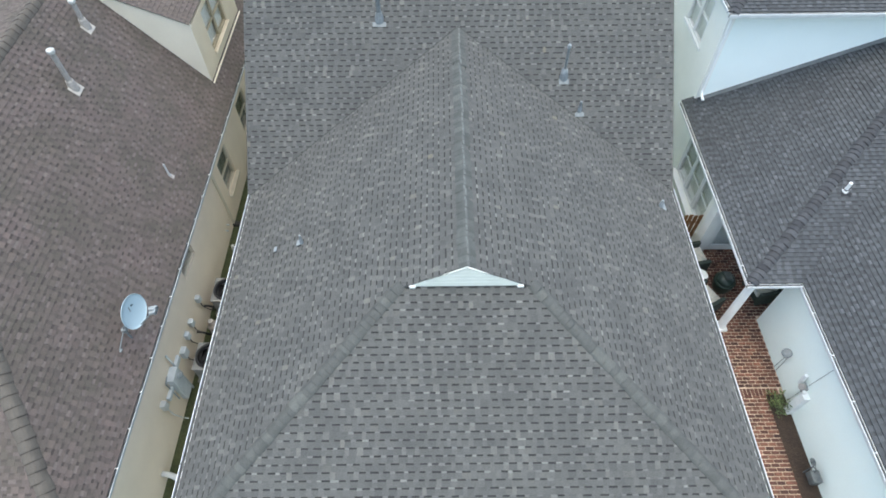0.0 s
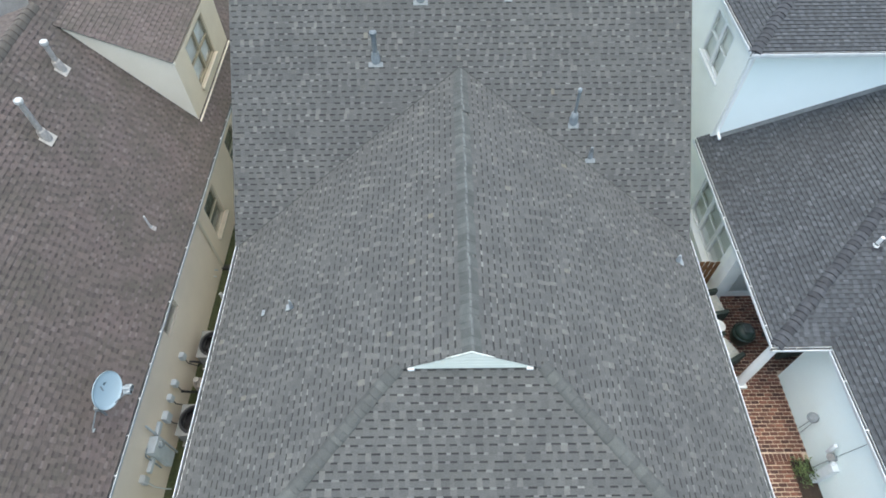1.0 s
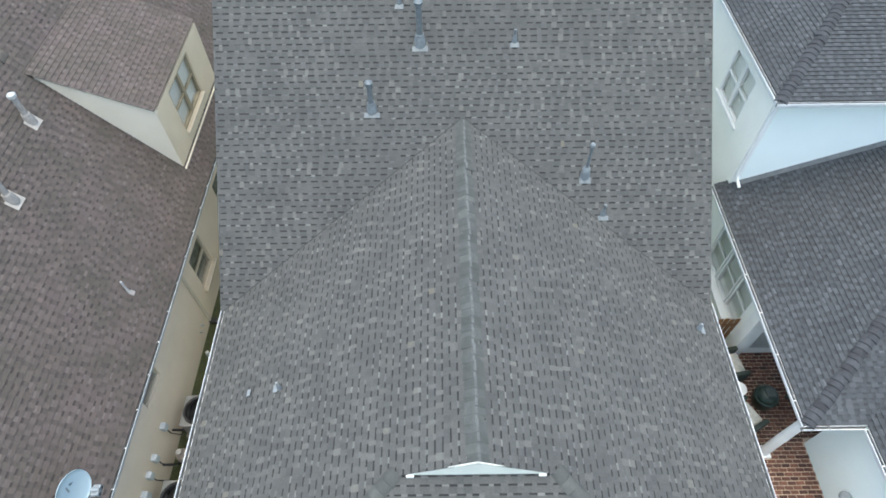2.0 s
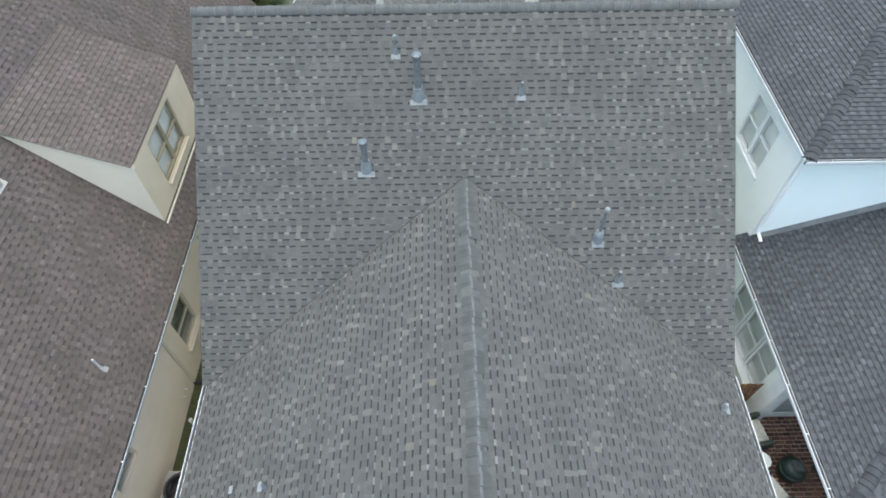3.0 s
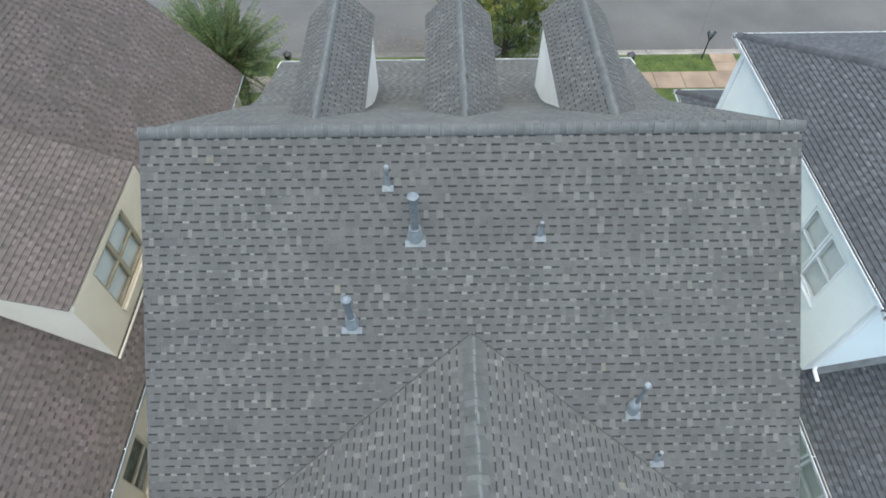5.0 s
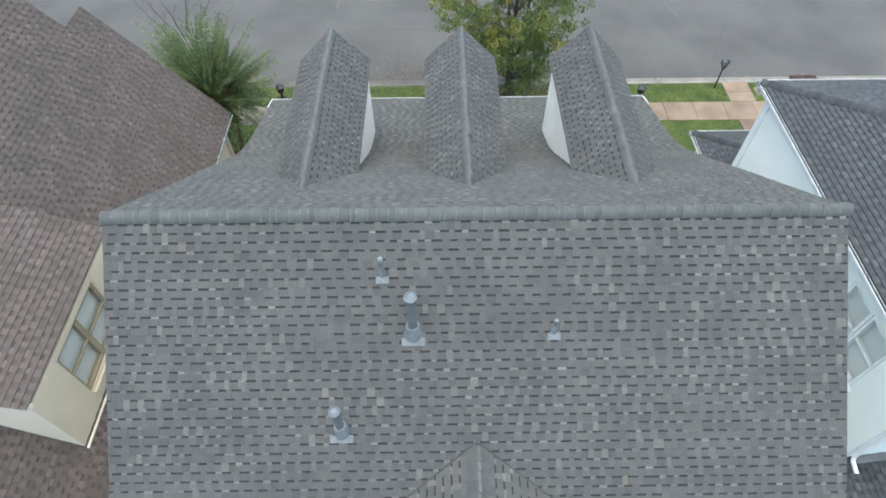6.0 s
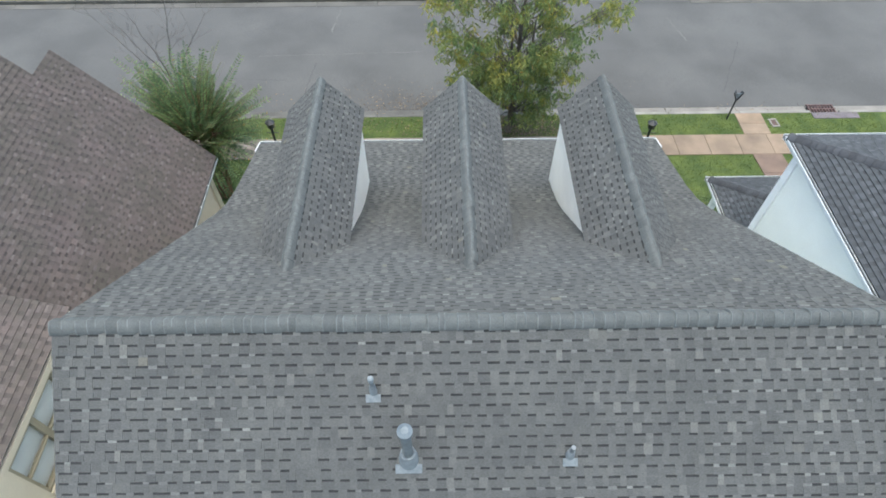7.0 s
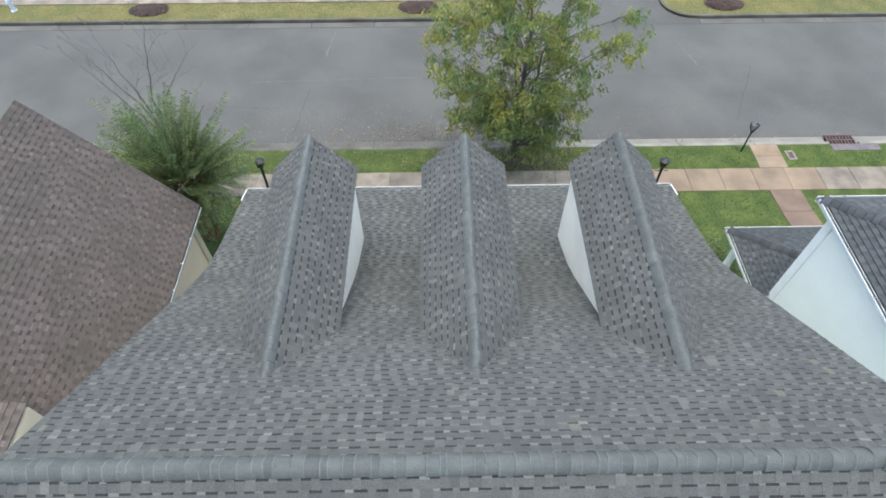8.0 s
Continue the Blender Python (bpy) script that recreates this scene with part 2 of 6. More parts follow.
M_CREAM_PALE = mat("pale_cream_stucco", (0.75, 0.69, 0.57), (0.68, 0.62, 0.51), 0.9, scale=0.9, amount=0.4, bump=0.35, bump_scale=45, fine=0.06)
M_BRONZE_TRIM = mat("khaki_window_frame", (0.34, 0.29, 0.20), (0.29, 0.25, 0.17), 0.55, scale=4, amount=0.4, fine=0.08)
M_BLIND = mat("pale_window_blind", (0.84, 0.86, 0.85), (0.78, 0.80, 0.79), 0.8, scale=3, amount=0.4, fine=0.06)
# grey sheet in the blind's place, its colour standing for the unlit room
M_DIM = mat("dim_room_sheet", (0.28, 0.295, 0.275), (0.16, 0.17, 0.16), 0.9, scale=4, amount=0.5, fine=0.2)
M_GLASS = mat("window_glass", (0.96, 0.98, 0.98), (0.95, 0.97, 0.97), 0.04, 0.0, trans=1.0, bump=0.0, fine=0.0)


def wall_x(name, parent, x0, x1, y0, y1, z0, z1, holes, material):
    """A wall along y as one shell with openings right through it. holes: (y0, y1, z0, z1)."""
    ys = sorted({y0, y1, *(q for hole in holes for q in hole[:2])})
    zs = sorted({z0, z1, *(q for hole in holes for q in hole[2:])})
    solid = lambda a, b: 0 <= a < len(ys) - 1 and 0 <= b < len(zs) - 1 and not any(
        hole[0] < (ys[a] + ys[a + 1]) / 2 < hole[1] and hole[2] < (zs[b] + zs[b + 1]) / 2 < hole[3] for hole in holes)
    bm = bmesh.new()
    vert = {(i, a, b): bm.verts.new(((x0, x1)[i], ys[a], zs[b])) for i in (0, 1) for a in range(len(ys)) for b in range(len(zs))}
    quad = lambda *keys: bm.faces.new([vert[k] for k in keys])
    for a in range(len(ys) - 1):
        for b in range(len(zs) - 1):
            if not solid(a, b):
                continue
            quad((0, a, b), (0, a, b + 1), (0, a + 1, b + 1), (0, a + 1, b))
            quad((1, a, b), (1, a + 1, b), (1, a + 1, b + 1), (1, a, b + 1))
            if not solid(a - 1, b):
                quad((0, a, b), (1, a, b), (1, a, b + 1), (0, a, b + 1))
            if not solid(a + 1, b):
                quad((0, a + 1, b), (0, a + 1, b + 1), (1, a + 1, b + 1), (1, a + 1, b))
            if not solid(a, b - 1):
                quad((0, a, b), (0, a + 1, b), (1, a + 1, b), (1, a, b))
            if not solid(a, b + 1):
                quad((0, a, b + 1), (1, a, b + 1), (1, a + 1, b + 1), (0, a + 1, b + 1))
    bmesh.ops.delete(bm, geom=[v for v in bm.verts if not v.link_faces], context='VERTS')
    bmesh.ops.recalc_face_normals(bm, faces=bm.faces)
    return part(name, bm, material, parent)


def window_x(parent, x, yc, z0, w, h, face, sashes, trim, inner=M_BLIND):
    """A sash window in a wall along y: frame, a meeting rail, panes and a drawn blind behind. face: the way it looks along x."""
    bm = bmesh.new()
    t = 0.055
    for lo, hi in (((x - 0.05, yc - w / 2, z0), (x + 0.05, yc - w / 2 + t, z0 + h)), ((x - 0.05, yc + w / 2 - t, z0), (x + 0.05, yc + w / 2, z0 + h)),
                   ((x - 0.05, yc - w / 2 + t, z0), (x + 0.05, yc + w / 2 - t, z0 + t)), ((x - 0.05, yc - w / 2 + t, z0 + h - t), (x + 0.05, yc + w / 2 - t, z0 + h))):
        box(bm, lo, hi)
    fr = part("window_frame", bm, trim, parent)
    for k in range(sashes):
        za, zb = z0 + t + (h - 2 * t) * k / sashes, z0 + t + (h - 2 * t) * (k + 1) / sashes
        xs = x + face * (0.02 if k else 0.0)
        bm = bmesh.new()
        box(bm, (xs - 0.004, yc - w / 2 + t, za), (xs + 0.004, yc + w / 2 - t, zb))
        pane = part("pane", bm, M_GLASS, fr)
        pane.visible_shadow = False
        if k:
            bm = bmesh.new()
            box(bm, (x - 0.03, yc - w / 2 + t, za - 0.03), (x + 0.045, yc + w / 2 - t, za + 0.03), 0.006)
            part("meeting_rail", bm, trim, fr)
    bm = bmesh.new()
    box(bm, (x - face * 0.09 - 0.004, yc - w / 2, z0), (x - face * 0.09 + 0.004, yc + w / 2, z0 + h))
    part("window_blind", bm, inner, fr)
    return fr


# ---- shingled roof planes ----
EXPOSURE = 0.1425


def span(poly, v):
    """Where a line of height v crosses a flat polygon: the least and the greatest u."""
    us = []
    for (u0, v0), (u1, v1) in zip(poly, poly[1:] + poly[:1]):
        if (v0 - v) * (v1 - v) <= 0 and abs(v1 - v0) > 1e-9:
            us.append(u0 + (u1 - u0) * (v - v0) / (v1 - v0))
    return (min(us), max(us)) if us else None


def roof_plane(name, parent, pts, along, mats, seed=1, single=None, skip=None, exposure=EXPOSURE, tooth=(0.07, 0.125), gap=(0.11, 0.17),
               rise=(0.012, 0.006), band=0.23, overhang=0.02, deck=0.06, tip=0.5, butt=0, label=""):
    """A roof plane through a flat polygon: a deck, and courses of laminated shingles with raised tabs. along: the eave's direction.
    single(x, y): which tabs become objects of their own. skip(x, y): what lies hidden under another roof."""
    rnd = random.Random(seed)
    pts = [Vector(p) for p in pts]
    u = Vector(along).normalized()
    n = (pts[1] - pts[0]).cross(pts[2] - pts[0]).normalized()
    if n.z < 0:
        n = -n
    v = n.cross(u)
    if v.z < 0:
        u, v = -u, -v
    o = pts[0]
    uv = [((p - o).dot(u), (p - o).dot(v)) for p in pts]
    bm = bmesh.new()
    prism(bm, pts, -n * deck)
    plane = part(name, bm, M_DECK, parent, label)
    lo, hi = min(q[1] for q in uv), max(q[1] for q in uv)
    rows = max(1, round((hi - lo) / exposure))
    e = (hi - lo) / rows
    verts, faces, idx = [], [], []
    singles = []
    P = lambda a, b, h: o + u * a + v * b + n * h

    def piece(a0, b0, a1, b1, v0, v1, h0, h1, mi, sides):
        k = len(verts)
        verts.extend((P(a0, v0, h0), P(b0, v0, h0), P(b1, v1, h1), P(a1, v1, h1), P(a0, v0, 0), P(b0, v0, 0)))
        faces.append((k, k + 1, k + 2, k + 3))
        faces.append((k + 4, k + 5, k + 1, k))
        # butt: darker slot for the step face, painting the course's shadow line
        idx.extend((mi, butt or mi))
        if sides:
            verts.extend((P(b1, v1, 0), P(a1, v1, 0)))
            faces.append((k + 5, k + 6, k + 2, k + 1))
            faces.append((k + 7, k + 4, k, k + 3))
            idx.extend((mi, mi))

    for r in range(rows):
        v0, v1 = lo + r * e, lo + (r + 1) * e
        s0, s1 = span(uv, v0 + 1e-5), span(uv, v1 - 1e-5)
        if not s0 or not s1:
            continue
        L, R = min(s0[0], s1[0]), max(s0[1], s1[1])
        ends = lambda c: (min(max(c, s0[0] - overhang), s0[1] + overhang), min(max(c, s1[0] - overhang), s1[1] + overhang))
        lift = 0.002 * rnd.random()
        a, is_tooth = L - overhang - rnd.random() * 0.2, rnd.random() < 0.5
        while a < R + overhang:
            w = rnd.uniform(*(tooth if is_tooth else gap))
            if rnd.random() < 0.03:
                w *= 1.5
            if is_tooth:
                w = round(w / 0.02) * 0.02
            b = a + w
            (a0, a1), (b0, b1) = ends(a), ends(b)
            if b0 - a0 > 1e-3 or b1 - a1 > 1e-3:
                mid = P((a0 + b0 + a1 + b1) / 4, (v0 + v1) / 2, 0)
                if not (skip and skip(mid.x, mid.y)):
                    if is_tooth:
                        if single and single(mid.x, mid.y) and len(singles) < 300 and b0 - a0 > w - 1e-4:
                            singles.append((round(w / 0.02), P(a0, v0, 0), lift))
                        else:
                            if rnd.random() < tip:
                                vb = v1 - e * band * rnd.uniform(0.8, 1.5)
                                f = (vb - v0) / (v1 - v0)
                                am, bmid, hm = a0 + (a1 - a0) * f, b0 + (b1 - b0) * f, rise[0] + lift + (0.004 - rise[0] - lift) * f
                                piece(a0, b0, am, bmid, v0, vb, rise[0] + lift, hm, 0, True)
                                k = len(verts)
                                verts.extend((P(am, vb, hm), P(bmid, vb, hm), P(b1, v1 + 0.01, 0.004), P(a1, v1 + 0.01, 0.004)))
                                faces.append((k, k + 1, k + 2, k + 3))
                                idx.append(3)
                            else:
                                piece(a0, b0, a1, b1, v0, v1 + 0.01, rise[0] + lift, 0.004, 0, True)
                    else:
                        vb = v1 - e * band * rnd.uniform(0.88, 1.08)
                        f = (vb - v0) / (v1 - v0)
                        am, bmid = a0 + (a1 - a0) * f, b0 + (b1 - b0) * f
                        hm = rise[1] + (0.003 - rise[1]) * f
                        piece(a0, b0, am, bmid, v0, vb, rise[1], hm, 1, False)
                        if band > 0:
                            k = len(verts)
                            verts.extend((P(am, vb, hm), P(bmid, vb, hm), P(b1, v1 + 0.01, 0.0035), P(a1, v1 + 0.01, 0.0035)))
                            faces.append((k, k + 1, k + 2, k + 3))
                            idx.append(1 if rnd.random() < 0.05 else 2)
            a, is_tooth = b, not is_tooth
    field = mesh_ob("shingle_layer", verts, faces, mats, plane, idx)
    tagged(field, kind="stuff")
    shapes = {}
    for q, place, lift in singles:
        if q not in shapes:
            w = q * 0.02
            me = bpy.data.meshes.new("shingle")
            vs = [(0, 0, rise[0]), (w, 0, rise[0]), (w, e + 0.01, 0.004), (0, e + 0.01, 0.004), (0, 0, 0), (w, 0, 0), (w, e + 0.01, 0), (0, e + 0.01, 0)]
            me.from_pydata(vs, [], [(0, 1, 2, 3), (4, 5, 1, 0), (5, 6, 2, 1), (7, 4, 0, 3)])
            me.materials.append(mats[0])
            shapes[q] = me
        ob = new("shingle", shapes[q])
        ob.parent = plane
        mm = Matrix((u, v, n)).transposed().to_4x4()
        mm.translation = place + n * lift
        ob.matrix_basis = mm
    return plane


def cap_run(parent, p0, p1, n0, n1, material, name="ridge_cap", half=(0.15, 0.15), step=0.15, crest=0.06, worn=None, worn_faces=(2, 3), puff=0.0, edge=M_CAPEDGE, uneven=0.12, lap=0.016):
    """Overlapping folded cap shingles along a ridge or hip, between two roof planes with normals n0 and n1. half: the reach down each side."""
    p0, p1, n0, n1 = Vector(p0), Vector(p1), Vector(n0).normalized(), Vector(n1).normalized()
    d = (p1 - p0).normalized()
    up = (n0 + n1).normalized()
    side0, side1 = d.cross(n0), d.cross(n1)
    if side0.dot(up) > 0:
        side0 = -side0
    if side1.dot(up) > 0:
        side1 = -side1
    top = 0.030 + puff
    h0, h1 = half
    prof = [side0 * h0 + n0 * 0.003, side0 * (h0 * 0.72 + crest * 0.28) + n0 * (0.45 * top), side0 * crest + n0 * (0.85 * top), up * top,
            side1 * crest + n1 * (0.85 * top), side1 * (h1 * 0.72 + crest * 0.28) + n1 * (0.45 * top), side1 * h1 + n1 * 0.003]
    me = bpy.data.meshes.new(name)
    vs, long = [], step * 1.45
    for s, lift, wide in ((0, lap, 1.05), (0.013, lap * 0.95, 1.047), (long, 0.001, 0.95)):
        for q in prof:
            vs.append(q * wide + d * s + up * lift)
    for q in prof:
        vs.append(q * 1.05 - d * 0.010)
    fs = [(i + 7, i + 8, i + 15, i + 14) for i in range(6)] + [(i, i + 1, i + 8, i + 7) for i in range(6)] + [(i + 21, i + 22, i + 1, i) for i in range(6)]
    me.from_pydata([tuple(q) for q in vs], [], fs)
    me.materials.append(material)
    me.materials.append(edge)
    for i in range(6, 18):
        me.polygons[i].material_index = 1
    if worn:
        me.materials.append(worn)
        for i in worn_faces:
            me.polygons[i].material_index = 2
    me.polygons.foreach_set("use_smooth", [i < 12 for i in range(18)])
    rnd = random.Random(len(name) + int(abs(p0.x * 100)))
    count = max(1, int((p1 - p0).length / step))
    for i in range(count):
        ob = new(name, me)
        ob.parent = parent
        ob.matrix_basis = Matrix.Translation(p0 + d * ((i + rnd.uniform(-uneven, uneven)) * (p1 - p0).length / count) + up * rnd.uniform(0, 0.004) + d.cross(up) * rnd.gauss(0, 0.007)) @ Matrix.Rotation(rnd.gauss(0, 0.014), 4, up)


# ---- ground, road, pavement ----
def strip(name, prof, x0, x1, material, label, category):
    vs, fs = [], []
    xs = [x0] + [x for x in (-30, -12, 0, 12, 30) if x0 < x < x1] + [x1]
    for x in xs:
        vs.extend((x, y, z) for y, z in prof)
    k = len(prof)
    for i in range(len(xs) - 1):
        for j in range(k - 1):
            fs.append((i * k + j, (i + 1) * k + j, (i + 1) * k + j + 1, i * k + j + 1))
    return tagged(mesh_ob(name, vs, fs, material), label, category, kind="structure")


ground = strip("ground", [(-600, 0.42), (8.4, 0.42), (9.5, 0.30), (11.0, 0.08), (11.95, 0.0), (14.43, 0.0), (14.44, -0.35), (59.5, -0.35), (60, 0.08), (900, 0.5)],
               -900, 900, M_GRASS, "green mown lawn with damp dark patches", "ground")
M_DRYGRASS = mat("dull_olive_lawn", (0.138, 0.122, 0.042), (0.088, 0.092, 0.028), 0.95, scale=0.9, amount=0.5, bump=0.8, bump_scale=14, bump_dist=0.03, fine=0.9)
verge = strip("lawn", [(23.5, 0.012), (27, 0.062), (60, 0.09)], -200, 2.4, M_DRYGRASS, "dull olive lawn across the street", "lawn")
ARC = [(11.8 - 1.35 * math.sin(i * math.pi / 24), 24.7 - 1.33 * math.cos(i * math.pi / 24)) for i in range(13)]
bm = bmesh.new()
prism(bm, [(px, py, 0.012 + 0.0105 * (py - 23.5)) for px, py in ARC + [(10.4, 60), (200, 60), (200, 23.37)]], (0, 0, -0.2))
ob = part("lawn", bm, M_DRYGRASS, None)
tagged(ob, "dull olive corner lawn across the street", "lawn", kind="structure")
road = strip("road", [(14.9, -0.20), (14.92, -0.14), (17, -0.10), (19, -0.07), (21, -0.10), (22.95, -0.14), (22.97, -0.2)], -900, 900, M_ASPHALT,
             "worn grey asphalt street with cracks and wet leaves", "road")

# ---- the house ----
S_MAIN, S_FRONT, K = 0.80, 0.708, 0.48
RIDGE_Z, EAVE_Z, HALF, WING_RIDGE = 8.6, 3.6, 5.75, 6.36
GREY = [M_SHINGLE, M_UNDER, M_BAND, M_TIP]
WING = {-1: 5.625, 1: 5.725}
LEFT = 5.70
house = thing("house", "single-storey house with a weathered grey shingle roof", "house")


def under_wing(x, y):
    """Whether a place of the rear slope lies hidden under the rear wing's roof."""
    return y < -2.8 and abs(x) < (-2.8 - y) / (6.25 - 2.8) * 5.75 - 0.35


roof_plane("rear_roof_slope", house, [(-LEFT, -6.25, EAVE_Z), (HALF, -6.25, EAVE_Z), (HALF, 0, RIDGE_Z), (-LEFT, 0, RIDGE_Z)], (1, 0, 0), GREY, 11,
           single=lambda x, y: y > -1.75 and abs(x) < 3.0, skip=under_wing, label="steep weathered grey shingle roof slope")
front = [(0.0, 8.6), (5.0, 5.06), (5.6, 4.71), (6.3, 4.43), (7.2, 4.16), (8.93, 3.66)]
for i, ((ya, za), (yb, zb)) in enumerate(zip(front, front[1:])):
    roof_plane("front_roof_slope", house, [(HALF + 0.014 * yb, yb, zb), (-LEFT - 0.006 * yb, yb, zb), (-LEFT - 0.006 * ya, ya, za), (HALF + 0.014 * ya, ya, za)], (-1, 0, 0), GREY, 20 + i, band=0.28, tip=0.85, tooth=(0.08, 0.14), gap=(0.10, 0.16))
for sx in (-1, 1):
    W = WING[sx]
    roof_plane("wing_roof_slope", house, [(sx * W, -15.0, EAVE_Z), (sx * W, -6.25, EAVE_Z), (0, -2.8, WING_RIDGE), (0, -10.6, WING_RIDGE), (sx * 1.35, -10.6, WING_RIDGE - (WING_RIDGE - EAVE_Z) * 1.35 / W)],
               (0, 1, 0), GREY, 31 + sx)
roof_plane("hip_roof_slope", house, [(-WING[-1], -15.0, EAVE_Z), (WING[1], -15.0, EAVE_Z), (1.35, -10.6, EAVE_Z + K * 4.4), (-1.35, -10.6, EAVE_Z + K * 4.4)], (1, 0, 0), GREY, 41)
N_REAR, N_FRONT, N_L, N_R, N_HIP = (0, -S_MAIN, 1), (0, S_FRONT, 1), (-K, 0, 1), (K, 0, 1), (0, -K, 1)
cap_run(house, (-LEFT - 0.02, 0, RIDGE_Z), (HALF + 0.02, 0, RIDGE_Z), N_REAR, N_FRONT, M_CAP_BLUE, half=(0.15, 0.17), crest=0.06, puff=0.024, uneven=0.32, lap=0.020)
cap_run(house, (0, -10.60, WING_RIDGE), (0, -2.95, WING_RIDGE), N_L, N_R, M_CAP, half=(0.19, 0.19), crest=0.04, worn=M_CREST, worn_faces=(3,), edge=M_CAP, puff=-0.008, lap=0.005)
for sx, nn in ((-1, N_L), (1, N_R)):
    cap_run(house, (sx * WING[sx], -15.0, EAVE_Z), (sx * 1.35, -10.6, EAVE_Z + K * 4.4), nn, N_HIP, M_HIPCAP, "hip_cap", half=(0.14, 0.14), crest=0.06, puff=0.015, edge=M_HIPCAP, uneven=0.25)

# walls of the house
bm = bmesh.new()
prism(bm, [(-5.4, -6.2, 0.2), (-5.4, 8.3, 0.2), (-5.4, 8.3, 3.6), (-5.4, 5.2, 4.7), (-5.4, 0, 8.4), (-5.4, -6.2, 3.45)], (0.2, 0, 0))
part("gable_wall", bm, M_SKY_TINTED, house)
bm = bmesh.new()
prism(bm, [(5.4, -6.2, 0.2), (5.4, 8.3, 0.2), (5.4, 8.3, 3.6), (5.4, 5.2, 4.7), (5.4, 0, 8.4), (5.4, -6.2, 3.45)], (-0.2, 0, 0))
part("gable_wall", bm, M_SKY_TINTED, house)
for lo, hi in (((-5.4, -14.65, 0.2), (-5.2, -6.2, 3.5)), ((5.2, -14.65, 0.2), (5.4, -6.2, 3.5)), ((-5.2, -14.65, 0.2), (5.2, -14.45, 3.5)), ((-5.2, 8.1, 0.2), (5.2, 8.3, 3.5))):
    bm = bmesh.new()
    box(bm, lo, hi)
    part("outer_wall", bm, M_SKY_TINTED, house)


def gutter(parent, p0, p1, out, material=M_GUTTER, width=0.085, brackets=1.1, strap=M_GUTTER_IN, name="gutter"):
    """A white box gutter along an eave, open at the top, with hanger straps."""
    p0, p1, out = Vector(p0), Vector(p1), Vector(out).normalized()
    prof = [(0.0, 0.0), (0.0, -0.11), (width * 0.75, -0.11), (width, -0.03), (width, 0.012), (width - 0.012, 0.012), (width - 0.012, -0.03), (width * 0.72, -0.098), (0.012, -0.098), (0.012, 0.0)]
    vs = [p + out * a + Vector((0, 0, b)) for p in (p0, p1) for a, b in prof]
    k = len(prof)
    fs = [(i, (i + 1) % k, (i + 1) % k + k, i + k) for i in range(k)] + [tuple(range(k))[::-1], tuple(range(k, 2 * k))]
    g = mesh_ob(name, vs, fs, [material, M_GUTTER_IN], parent, [1 if i in (0, 6, 7, 8) else 0 for i in range(len(fs))])
    d = (p1 - p0)
    for i in range(int(d.length / brackets)):
        bm = bmesh.new()
        c = p0 + d * ((i + 0.5) * brackets / d.length)
        w = d.normalized() * 0.010
        prism(bm, [c - w + Vector((0, 0, 0.014)), c + w + Vector((0, 0, 0.014)), c + w + out * width + Vector((0, 0, 0.014)), c - w + out * width + Vector((0, 0, 0.014))], (0, 0, 0.006))
        part("gutter_strap", bm, strap, g)
    return g


for sx in (-1, 1):
    gutter(house, (sx * (WING[sx] + 0.005), -15.0, EAVE_Z - 0.01), (sx * (WING[sx] + 0.005), -6.2, EAVE_Z - 0.01), (sx, 0, 0))
gutter(house, (-HALF - 0.03, 8.94, 3.65), (HALF + 0.15, 8.94, 3.65), (0, 1, 0))

for sx in (-1, 1):
    bm = bmesh.new()
    xe = 5.772 if sx < 0 else 5.895
    prism(bm, [(sx * xe, 9.0, 3.655), (sx * (xe + 0.028), 9.0, 3.655), (sx * (xe + 0.028), 8.45, 3.812), (sx * xe, 8.45, 3.812)], (0, 0, -0.12))
    part("rake_trim", bm, M_GUTTER, house)

# dark strips along the valleys where the wing's shingles meet the rear slope
M_JOINT = mat("dark_valley_joint", (0.040, 0.042, 0.042), (0.060, 0.063, 0.062), 0.95, scale=7, fine=0.4)
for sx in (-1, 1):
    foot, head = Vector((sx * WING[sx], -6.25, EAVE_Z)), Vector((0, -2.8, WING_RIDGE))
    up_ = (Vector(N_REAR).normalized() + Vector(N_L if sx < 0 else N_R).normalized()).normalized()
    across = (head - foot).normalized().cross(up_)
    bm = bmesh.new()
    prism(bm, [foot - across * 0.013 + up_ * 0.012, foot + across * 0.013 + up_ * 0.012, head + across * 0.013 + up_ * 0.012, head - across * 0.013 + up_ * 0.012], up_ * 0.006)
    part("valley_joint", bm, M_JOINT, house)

# gable over the hip
bm = bmesh.new()
prism(bm, [(-1.14, -10.608, 5.745), (1.14, -10.608, 5.745), (0, -10.608, 6.405)], (0, 0.009, 0))
gab = part("gable_panel", bm, M_GABLE, house, "small white painted gable panel")
for i in range(5):
    za = 5.775 + i * 0.12
    wa, wb = 1.11 * (6.395 - za) / 0.64, max(0.005, 1.11 * (6.395 - za - 0.112) / 0.64)
    bm = bmesh.new()
    prism(bm, [(-wa, -10.608, za), (wa, -10.608, za), (wb, -10.608, za + 0.112), (-wb, -10.608, za + 0.112)], (0, -0.006, 0))
    part("siding_board", bm, M_GABLE, gab)
for sx in (-1, 1):
    bm = bmesh.new()
    box(bm, (sx * 1.06 - 0.06, -10.650, 5.73), (sx * 1.06 + 0.06, -10.57, 5.785), 0.006)
    part("return_end", bm, M_WHITE, gab)

